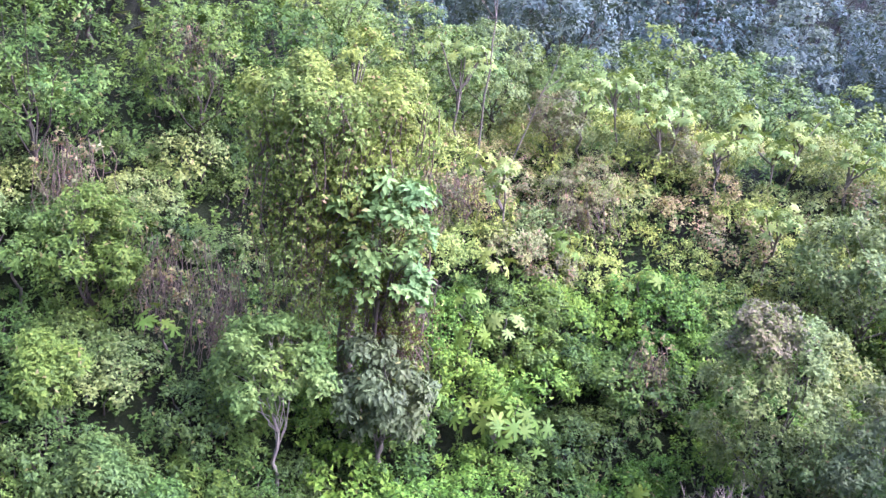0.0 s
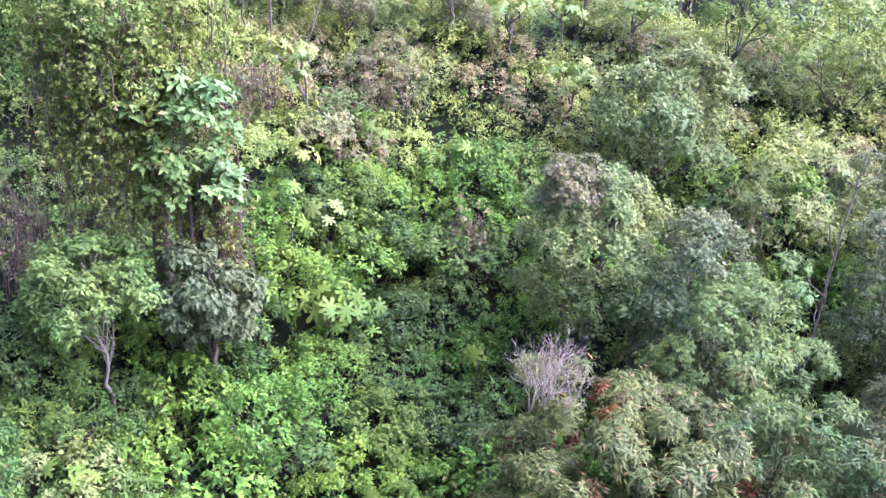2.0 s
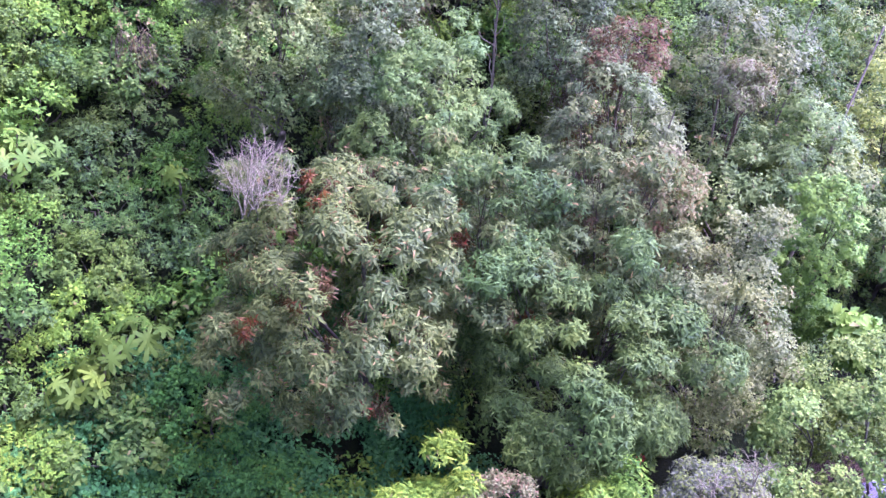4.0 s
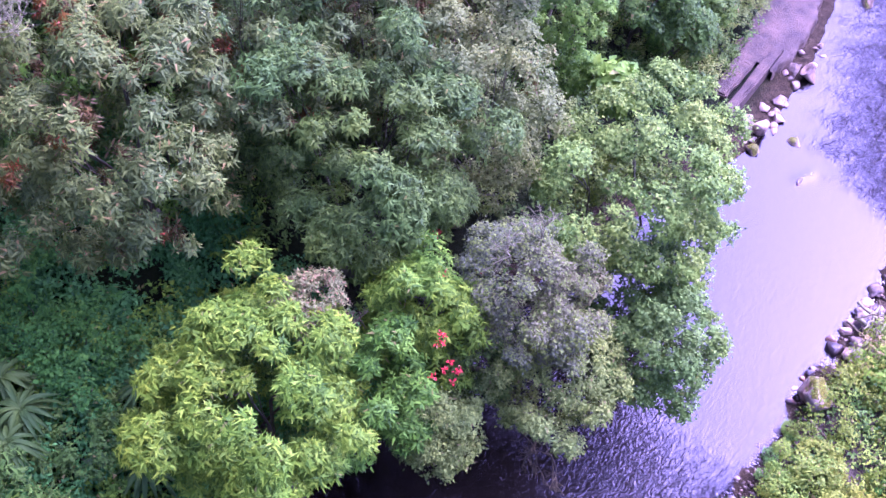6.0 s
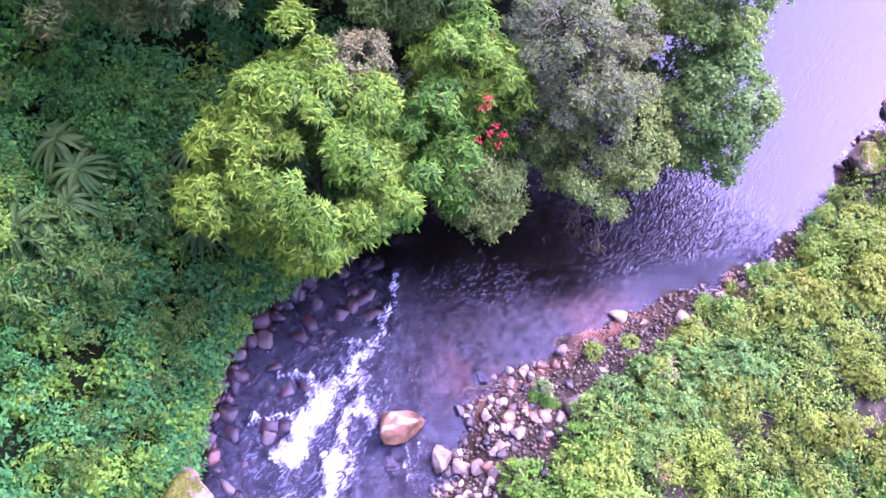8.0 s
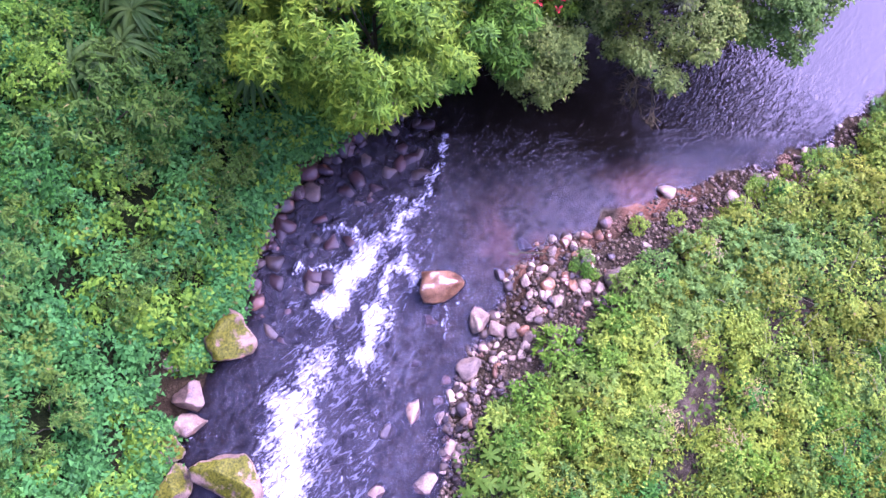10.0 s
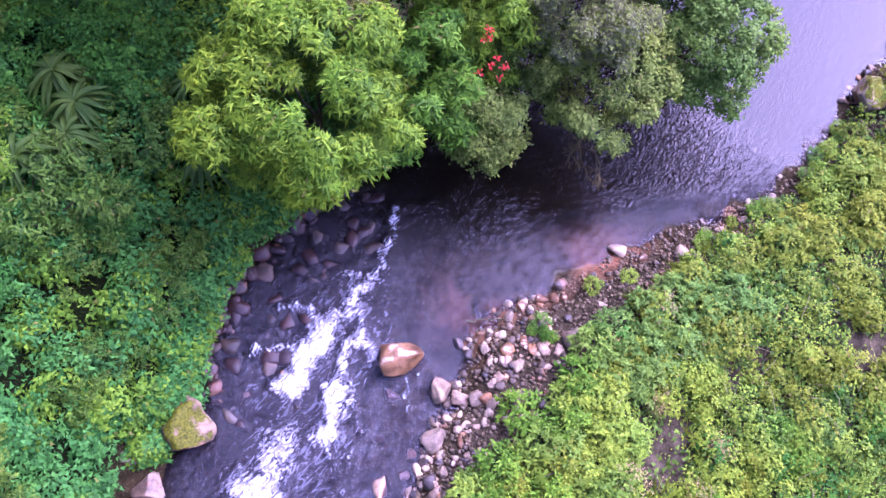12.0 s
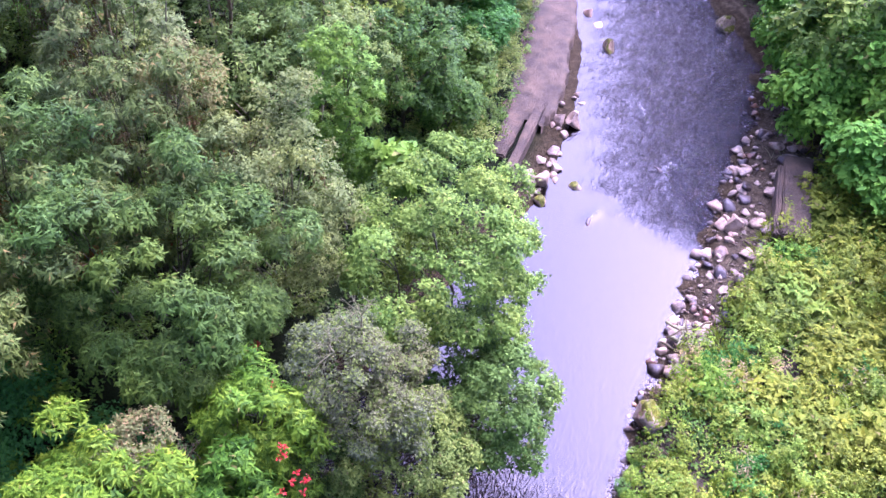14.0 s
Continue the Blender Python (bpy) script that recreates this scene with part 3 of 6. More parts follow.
FOAM_LINES = (
    (0.15, 0.95, ((5.39, 6.1), (4.8, 5.82), (4.31, 5.49))),
    (0.14, 1.0, ((3.66, 5.88), (3.9, 5.59), (4.19, 5.37))),
    (0.25, 1.08, ((3.66, 5.43), (3.1, 5.41), (2.56, 5.39))),
    (0.36, 1.3, ((2.56, 5.39), (1.98, 5.25), (1.24, 5.09))),
    (0.11, 1.10, ((2.35, 6.31), (2.61, 5.96), (2.56, 5.55))),
    (0.11, 1.00, ((2.56, 6.29), (2.48, 5.79), (2.28, 5.34))),
    (0.12, 1.10, ((1.37, 6.07), (1.78, 5.81), (1.89, 5.29))),
    (0.15, 1.05, ((3.38, 5.3), (3.0, 4.94), (2.7, 4.25))),
    (0.21, 1.08, ((2.9, 4.8), (2.32, 4.74), (1.9, 4.46))),
    (0.28, 1.25, ((1.9, 4.46), (1.46, 4.13), (1.14, 3.96))),
    (0.12, 0.80, ((2.23, 4.44), (1.75, 3.99), (1.53, 3.91))),
    (0.09, 0.90, ((0.99, 4.12), (0.86, 3.86), (0.84, 3.53))),
    (0.09, 0.70, ((1.27, 3.56), (1.08, 3.24))),
    (0.32, 0.62, ((1.26, 5.11), (0.8, 4.8), (0.38, 4.46))),
    (0.55, 1.00, ((0.45, 4.46), (-0.17, 4.13), (-0.92, 3.71))),
    (0.10, 0.80, ((2.88, 3.51), (2.35, 3.23))),
    (0.12, 0.70, ((3.39, 3.59), (3.0, 3.35))),
    (0.72, 1.15, ((-0.48, 4.14), (-1.14, 3.48), (-1.82, 2.85), (-3.6, 0.4))),
    (0.08, 0.75, ((-0.59, 2.56), (-0.16, 2.58))),
    (0.10, 0.80, ((-2.34, 5.0), (-1.79, 4.7))),
    (0.12, 0.80, ((22.63, 3.6), (22.79, 2.7), (23.3, 2.24))),
    (0.10, 0.75, ((26.0, 4.41), (24.94, 3.56))),
    (0.12, 0.80, ((19.88, 3.92), (20.24, 3.71))),
)


def build_water():
    xs = np.concatenate([np.arange(-90, -8, 2.0), np.arange(-8, 9, 0.08), np.arange(9, 36, 0.2), np.arange(36, 91, 2.0)])
    v = np.linspace(-0.02, 1.02, 72)
    X = np.repeat(xs[None], len(v), 0)
    n, s = np.interp(xs, NORTH_X, NORTH_Y) + 0.5, np.interp(xs, SOUTH_X, SOUTH_Y) - 0.4
    Y = s[None] + (n - s)[None] * v[:, None]
    foam = np.zeros(X.shape)
    for width, strength, line in FOAM_LINES:
        d = segment_distance(X + 0.07 * np.sin(Y * 9 + X * 3) + 0.04 * np.sin(Y * 23), Y + 0.07 * np.sin(X * 8 - Y * 2) + 0.04 * np.sin(X * 21), line)
        foam = np.maximum(foam, strength * np.exp(-(d / width) ** 2))
    rapid = np.exp(-(segment_distance(X, Y, ((4.6, 5.4), (1.5, 4.6), (-3, 1.2))) / 2.1) ** 2)
    edge = np.interp(X, (19.3, 20.3, 21.3, 23, 26, 28.6, 32, 40, 90), (0.3, 2.3, 3.7, 4.0, 5.1, 5.8, 7, 13, 47))
    far_riffle = smooth(edge - Y + 0.35 * lumps(X * 2.6, Y * 2.6) + 0.2 * np.sin(X * 5 + Y * 2), -1.3, 2.0) * smooth(X, 19.0, 21.5)
    mid = smooth(11.6 + 0.4 * np.sin(Y * 2) - X, 0, 3.2)
    riffle = np.clip(0.03 + 0.3 * far_riffle + 0.1 * smooth(X, 21, 25) + 0.035 * mid + 0.26 * smooth(X, 8.0, 9.8) * smooth(12.0 - X, 0, 1.8) + 0.2 * rapid * smooth(8.5 - X, 0, 3.0), 0, 1.9)
    foam = np.maximum(foam, 0.16 * rapid * smooth(5.6 - X, 0, 2))
    Z = 0.05 * foam + 0.012 * rapid * smooth(5.5 - X, 0, 1.5) * (np.sin(X * 5 + Y * 3) + np.sin(Y * 7 - X * 2.2)) - 0.02
    me = grid_mesh("stream_water", X, Y, Z, WATER)
    set_attribute(me, "foam", foam)
    set_attribute(me, "riffle", riffle)
    set_attribute(me, "swell", far_riffle)
    ds = Y - np.interp(X, SOUTH_X, SOUTH_Y)
    set_attribute(me, "deep", smooth(ds, np.interp(X, (7, 11, 20, 22), (0.9, 0.0, 0.0, 0.3)), np.interp(X, (7, 11, 20, 22), (2.4, 0.6, 0.6, 2.2))) * (0.35 + 0.65 * smooth(X, 5.0, 7.5)))
    inshore = smooth(np.interp(X, NORTH_X, NORTH_Y) - Y, 0.0, 0.5)
    set_attribute(me, "churn", np.clip(0.24 * inshore * rapid * smooth(5.8 - X, 0, 3.0) + 0.1 * far_riffle, 0, 1))
    tagged(new("water", me), "shallow mountain stream with white rapids and sky reflections", "water", kind="structure")


def stone_mesh(name, rng, material, flat=0.7, facets=9, fine=3):
    """A river stone: a ball cut by a few planes, then roughened."""
    bm = bmesh.new()
    bmesh.ops.create_icosphere(bm, subdivisions=fine, radius=1.0)
    planes = [(unit(rng.normal(size=3)), rng.uniform(0.36, 0.76)) for _ in range(facets)]
    shift = Vector(rng.uniform(-20, 20, 3))
    for vert in bm.verts:
        p = np.array(vert.co)
        for normal, reach in planes:
            over = p @ normal - reach
            if over > 0:
                p = p - normal * over * 0.96
        p = p * (1 + 0.2 * noise.noise(Vector(p) * 1.6 + shift) + 0.08 * noise.noise(Vector(p) * 4.5 + shift))
        vert.co = Vector((p[0], p[1], p[2] * flat))
    me = bpy.data.meshes.new(name)
    bm.to_mesh(me)
    bm.free()
    me.polygons.foreach_set("use_smooth", np.ones(len(me.polygons), dtype=bool))
    me.materials.append(material)
    co = np.empty(len(me.vertices) * 3, dtype=np.float32)
    me.vertices.foreach_get("co", co)
    co = co.reshape(-1, 3) / np.abs(co.reshape(-1, 3)).max(0) * np.array([1, 1, flat])
    me.vertices.foreach_set("co", co.ravel())
    return me


STONE_MESH = {}


def stone(name, kind, x, y, wide, deep, turn, label, category, group, rng, sink=0.35, flat=0.62):
    key = (kind, 2 if name in ("cobble", "bed_stone", "bank_stone") else 4 if name == "boulder" else 3)
    if key not in STONE_MESH:
        STONE_MESH[key] = [stone_mesh(kind + "_stone", rng, STONE[kind], fine=key[1]) for _ in range(6)]
    ob = new(name, STONE_MESH[key][int(rng.integers(6))])
    tall = 0.5 * (wide + deep) * 0.5 * flat / 0.7
    ob.location = (x, y, max(float(height(x, y)), -0.12) + tall * 0.7 * (1 - 2 * sink) * 0.7)
    ob.rotation_euler = (rng.uniform(-0.15, 0.15), rng.uniform(-0.15, 0.15), turn)
    ob.scale = (wide * 0.5, deep * 0.5, tall)
    return tagged(ob, label, category, group)


NEAR_PALE = ((3.17, 2.90, 0.43, 0.68), (2.43, 2.38, 0.58, 0.55), (3.51, 2.33, 0.32, 0.41), (4.47, 2.12, 0.34, 0.31),
             (5.56, 1.67, 0.54, 0.50), (5.45, 2.35, 0.35, 0.27), (4.36, 2.37, 0.21, 0.31), (3.88, 2.29, 0.26, 0.26), (5.15, 2.94, 0.20, 0.32),
             (1.13, 2.50, 0.44, 0.52), (1.41, 2.08, 0.31, 0.29), (1.08, 1.57, 0.29, 0.47), (0.34, 1.43, 0.53, 0.50), (-0.46, 1.92, 0.43, 0.46),
             (1.92, 2.56, 0.25, 0.23), (1.58, 2.37, 0.23, 0.21), (1.75, 2.22, 0.21, 0.17), (1.79, 1.86, 0.27, 0.19))
NEAR_OCHRE = ((3.05, 3.92, 0.98, 0.7), (5.43, 2.92, 0.27, 0.29), (2.69, 2.00, 0.15, 0.30), (4.91, 2.16, 0.24, 0.31), (1.35, 5.38, 0.39, 0.34))
NEAR_DARK = ((4.85, 3.41, 0.35, 0.34), (4.08, 3.31, 0.24, 0.27), (4.17, 3.13, 0.19, 0.16), (2.47, 3.59, 0.34, 0.31), (0.44, 2.60, 0.44, 0.41),
             (1.13, 4.71, 0.54, 0.33), (-0.64, 2.73, 0.57, 0.36), (1.49, 6.57, 0.29, 0.23), (3.40, 6.24, 0.31, 0.29), (4.19, 6.54, 0.45, 0.22),
             (1.85, 5.22, 0.24, 0.16), (1.71, 3.19, 0.25, 0.19), (1.15, 2.03, 0.25, 0.16))
NEAR_MOSS = ((-0.50, 5.80, 0.95, 1.25), (-2.15, 3.96, 1.35, 1.15), (-3.08, 4.45, 0.80, 1.05), (-2.63, 5.05, 0.60, 0.75), (13.79, 0.45, 0.75, 1.0))
NEAR_PINK = ((-1.70, 5.52, 0.80, 0.62), (-2.08, 5.14, 0.66, 0.52), (-1.34, 6.15, 0.36, 0.42), (-1.09, 6.24, 0.36, 0.34), (-1.55, 6.2, 0.34, 0.34))
BANK_PALE = ((9.28, 0.78, 0.29, 0.24), (9.46, 0.21, 0.17, 0.24), (8.25, 0.73, 0.22, 0.21), (6.44, 1.78, 0.28, 0.16), (9.32, 1.40, 0.27, 0.19),
             (9.41, 1.01, 0.29, 0.19), (9.82, 0.82, 0.24, 0.19), (10.06, 0.74, 0.18, 0.17), (10.60, 0.65, 0.24, 0.37), (11.59, 0.45, 0.22, 0.22))
UP_PALE = ((23.53, 6.12, 0.52, 0.63), (23.69, 5.63, 0.59, 0.80), (22.09, 5.74, 0.47, 0.48), (21.46, 5.44, 0.43, 0.46), (20.70, 5.55, 0.52, 0.65),
           (20.71, 5.98, 0.39, 0.45), (20.09, 5.67, 0.38, 0.49), (21.00, 5.23, 0.29, 0.35), (21.38, 0.41, 0.35, 0.42), (21.01, 0.14, 0.63, 0.55),
           (22.51, 0.26, 0.32, 0.35), (23.49, 0.79, 0.33, 0.37), (16.73, 0.65, 0.39, 0.41), (18.45, -0.09, 0.38, 0.36), (18.06, -0.82, 0.43, 0.35),
           (29.61, 6.70, 0.40, 0.60), (30.14, 7.29, 0.41, 0.62))
UP_MOSS = ((19.88, 5.29, 0.44, 0.48), (20.94, 4.61, 0.49, 0.55), (28.29, 5.98, 0.43, 0.84), (31.45, 2.73, 0.81, 0.76))
UP_DARK = ((19.69, 3.83, 0.37, 0.51), (27.32, 6.17, 0.23, 0.34), (31.46, 5.17, 0.41, 0.39), (22.81, 2.72, 0.43, 0.42))


def build_stones():
    rng = np.random.default_rng(11)
    for table, kind, turn, label in (
            (NEAR_PALE, "pale", -0.75, "pale pinkish river stone at the water's edge"), (NEAR_OCHRE, "ochre", -0.75, "angular ochre and rust stained river boulder"),
            (NEAR_DARK, "dark", -0.75, "dark wet stone in the shallow stream"), (NEAR_MOSS, "cap", -0.75, "mossy boulder against the green bank"), (NEAR_PINK, "pale", -0.75, "pale pinkish boulder against the green bank"),
            (BANK_PALE, "pale", -0.75, "pale stone along the grassy river bank"), (UP_PALE, "pale", -1.1, "pale grey stone on the upstream bank"),
            (UP_MOSS, "cap", -1.1, "moss-capped boulder standing in the stream"), (UP_DARK, "dark", -1.1, "dark wet rock breaking the current")):
        for x, y, wide, deep in table:
            big = max(wide, deep) > 0.6
            stone("boulder" if big else "river_stone", kind, x, y, wide, deep, turn, label, "boulder" if big else "stone", "stones of the stream", rng,
                  0.12 if big else 0.35, 0.95 if big else 0.62)
    laid = 0
    while laid < 210:
        x = rng.uniform(0.6, 29)
        if rng.random() < 0.55:
            x = rng.uniform(0.8, 9)
        s = np.interp(x, SOUTH_X, SOUTH_Y)
        y = s + 0.3 - rng.random() ** 1.1 * (stony(x) + 0.45)
        if 5.4 < x < 14 and rng.random() < 0.8:
            continue
        size = 0.09 + 0.3 * rng.random() ** 2.4 + 0.08 * smooth(x, 14, 18)
        stone("cobble", "pale" if rng.random() < (0.55 if x < 5.2 else 0.3) else ("dark" if rng.random() < 0.82 else "ochre"), x, y, size, size * rng.uniform(0.7, 1.2),
              rng.uniform(0, 6.3), "small rounded cobble on the stony bank", "stone", "cobbles of the bank", rng, 0.3)
        laid += 1
    for k in range(300):
        x = rng.uniform(0.1, 5.2)
        size = 0.13 + 0.5 * rng.random() ** 2.2
        stone("bed_stone", "dark" if k % 3 == 0 else "redwet", x, np.interp(x, NORTH_X, NORTH_Y) + 0.15 - rng.random() ** 1.3 * 1.9, size, size * rng.uniform(0.6, 1), rng.uniform(0, 6.3),
              "dark wet stone lying in the shallows", "stone", "stones in the shallows", rng, 0.3, 0.5)
    for k in range(190):
        x = rng.uniform(15.0, 26)
        size = 0.16 + 0.42 * rng.random() ** 2.2
        stone("bank_stone", "pale" if k % 5 else "dark", x, np.interp(x, SOUTH_X, SOUTH_Y) + 0.25 - rng.random() * (stony(x) + 0.3), size, size * rng.uniform(0.65, 1), rng.uniform(0, 6.3),
              "pale broken stone on the upstream bank", "stone", "stones of the upstream bank", rng, 0.3)
    for k in range(26):
        x = rng.uniform(19.6, 25.5)
        size = rng.uniform(0.18, 0.4)
        stone("cobble", "pale", x, np.interp(x, NORTH_X, NORTH_Y) + rng.uniform(-0.35, 0.75), size, size * 0.9, rng.uniform(0, 6.3),
              "small rounded cobble on the stony bank", "stone", "cobbles of the bank", rng, 0.3)
    bm_v, bm_f, at = [], [], 0
    octa = np.array([[1, 0, 0], [-1, 0, 0], [0, 1, 0], [0, -1, 0], [0, 0, 0.7], [0, 0, -0.7]], float)
    tri = np.array([[0, 2, 4], [2, 1, 4], [1, 3, 4], [3, 0, 4], [2, 0, 5], [1, 2, 5], [3, 1, 5], [0, 3, 5]])
    for k in range(4200):
        x = rng.uniform(0.4, 28) if k % 2 else rng.uniform(0.5, 10)
        s = np.interp(x, SOUTH_X, SOUTH_Y)
        y = s + 0.25 - rng.random() * (stony(x) + 0.5)
        r = 0.018 + 0.045 * rng.random() ** 1.6
        v = octa * rng.uniform(0.7, 1.3, (6, 1)) * r
        c, d = np.cos(k), np.sin(k)
        v = np.stack([v[:, 0] * c - v[:, 1] * d, v[:, 0] * d + v[:, 1] * c, v[:, 2]], 1)
        bm_v.append(v + [x, y, float(height(x, y)) + r * 0.3])
        bm_f.append(tri + at)
        at += 6
    gravel = new("gravel", mesh_from("gravel", np.concatenate(bm_v), np.concatenate(bm_f), 3, STONE["gravel"]))
    ball = bmesh.new()
    bmesh.ops.create_icosphere(ball, subdivisions=2, radius=1.0)
    sphere = np.array([v.co for v in ball.verts])
    skin = np.array([[v.index for v in f.verts] for f in ball.faces])
    ball.free()
    heap = collections.defaultdict(list)
    for k in range(400):
        x = rng.uniform(0.3, 5.8) if k % 10 < 7 else rng.uniform(5.8, 14) if k % 10 == 7 else rng.uniform(14, 28)
        y = np.interp(x, SOUTH_X, SOUTH_Y) + 0.3 - rng.random() ** 1.2 * (stony(x) + 0.45)
        wide = (0.035 + 0.075 * rng.random() ** 1.8) * (1 + 0.5 * smooth(x, 12, 18))
        bend = rng.normal(size=3) * 0.35
        v = sphere * (1 + 0.2 * np.sin(sphere @ rng.normal(size=(3, 3)) * 2.2)) * [1, rng.uniform(0.6, 0.95), rng.uniform(0.4, 0.65)]
        c, d = math.cos(k * 1.7), math.sin(k * 1.7)
        v = np.stack([v[:, 0] * c - v[:, 1] * d, v[:, 0] * d + v[:, 1] * c, v[:, 2] + bend[0] * 0.3 * v[:, 0]], 1) * wide
        heap["pale" if rng.random() < 0.36 else "gravel" if rng.random() < 0.85 else "ochre"].append(v + [x, y, max(float(height(x, y)), -0.06) + wide * 0.2])
    for kind, label in (("pale", "pale pinkish pebbles heaped along the bank"), ("gravel", "dark wet pebbles heaped along the bank"), ("ochre", "rusty pebbles scattered along the bank")):
        v = np.concatenate(heap[kind])
        f = (np.arange(len(heap[kind]))[:, None, None] * len(sphere) + skin[None]).reshape(-1, 3)
        tagged(new("pebbles", mesh_from("pebbles", v, f, 3, STONE[kind], True)), label, "pebbles", kind="stuff")
    tagged(gravel, "loose pinkish gravel between the bank stones", "gravel", kind="stuff")


def build_concrete():
    def block(name, a, b, wide, top, label, drop=1.0):
        ax, ay = a
        bx, by = b
        ux, uy = unit(np.array([bx - ax, by - ay]))
        bm = bmesh.new()
        bmesh.ops.create_cube(bm, size=1.0)
        long = math.hypot(bx - ax, by - ay)
        for vert in bm.verts:
            x, y, z = vert.co.x * long, vert.co.y * wide, (vert.co.z - 0.5) * drop
            vert.co = Vector((x, y, z))
        bmesh.ops.bevel(bm, geom=list(bm.edges), offset=0.05, segments=2, affect='EDGES')
        bmesh.ops.subdivide_edges(bm, edges=[e for e in bm.edges if e.calc_length() > 1], cuts=12)
        for vert in bm.verts:
            vert.co += Vector((noise.noise(vert.co * 1.9), noise.noise(vert.co * 1.7 + Vector((5, 0, 0))), noise.noise(vert.co * 2.1 + Vector((0, 7, 0))))) * 0.05
        me = bpy.data.meshes.new(name)
        bm.to_mesh(me)
        bm.free()
        me.materials.append(CONCRETE)
        ob = new(name, me)
        ob.location = ((ax + bx) / 2, (ay + by) / 2, top)
        ob.rotation_euler = (0, 0, math.atan2(uy, ux))
        tagged(ob, label, "wall", kind="")

    def strip(name, line, wide, thick, label, category):
        """A worn slab along a line, with crumbled edges."""
        t = np.linspace(0, 1, 90)
        at = np.linspace(0, 1, len(line))
        x, y, z = (np.interp(t, at, [p[k] for p in line]) for k in range(3))
        dx, dy = np.gradient(x), np.gradient(y)
        s = np.hypot(dx, dy)
        nx, ny = -dy / s, dx / s
        rows = []
        for side in np.linspace(-1, 1, 12):
            rag = 1 + 0.06 * np.sin(x * 2.1 + side) + 0.05 * np.sin(x * 6.3 + 2 * side) + 0.03 * np.sin(x * 17 + side * 3)
            off = side * wide / 2 * rag
            rows.append(np.stack([x + nx * off, y + ny * off, z + 0.02 * np.sin(x * 2.7 + side * 4) + 0.005 * np.sin(x * 9 - side * 6) - 0.05 * abs(side) ** 6], 1))
        top = np.stack(rows)
        low = top.copy()
        low[:, :, 2] -= thick
        shell = np.concatenate([low[:1], top, low[-1:]])
        ob = new(name, grid_mesh(name, shell[..., 0], shell[..., 1], shell[..., 2], CONCRETE))
        tagged(ob, label, category, kind="structure")

    block("retaining_wall", (19.9, 6.33), (23.45, 6.62), 0.26, 0.8, "broken concrete retaining wall along the stream", 1.4)
    strip("pavement_north", ((22.6, 7.15, 0.56), (23.7, 7.0, 0.54), (25.5, 7.4, 0.55), (27.6, 7.9, 0.56), (29.7, 8.45, 0.57), (33.0, 10.0, 0.57)), 1.65, 0.6, "worn brownish gravelly concrete path beside the stream", "path")
    block("pavement_slab", (20.6, 6.95), (22.7, 7.15), 0.5, 0.6, "stained concrete slab behind the retaining wall", 1.0)
    block("concrete_slab", (20.8, -1.42), (24.3, -0.92), 0.8, 0.72, "stained concrete slab on the far bank", 0.9)
    block("concrete_kerb", (20.6, -0.92), (23.6, -0.52), 0.14, 0.8, "low mossy concrete kerb by the slab", 1.0)


def build_driftwood():
    rng = np.random.default_rng(5)
    for a, b, r in (((16.38, 0.72, 0.28), (16.0, -0.2, 0.45), 0.07), ((16.9, 0.95, 0.2), (16.3, -0.25, 0.5), 0.05), ((15.4, 0.4, 0.25), (16.7, 0.1, 0.5), 0.06),
                    ((16.2, 0.9, 0.2), (15.7, 0.0, 0.45), 0.04), ((17.0, 0.5, 0.3), (16.0, 0.5, 0.5), 0.05), ((15.9, 0.2, 0.55), (16.9, 0.6, 0.6), 0.035),
                    ((13.2, 0.35, 0.3), (12.8, -0.4, 0.4), 0.03), ((4.5, 3.5, 0.08), (5.05, 2.95, 0.16), 0.025), ((17.1, -0.1, 0.5), (16.2, 0.8, 0.4), 0.04)):
        line = bent_line(rng, a, b, 7, 0.03)
        me = tubes_mesh("driftwood", [(line, np.linspace(r * 0.8, r * 0.35, 7))], BARK["dead" if r > 0.045 else "vine"], 7)
        tagged(new("driftwood", me), "bleached driftwood branch stranded on the bank", "driftwood", "driftwood pile")


build_ground()
build_water()
build_stones()
build_concrete()
build_driftwood()

# ---------------------------------------------------------------- trees and shrubs


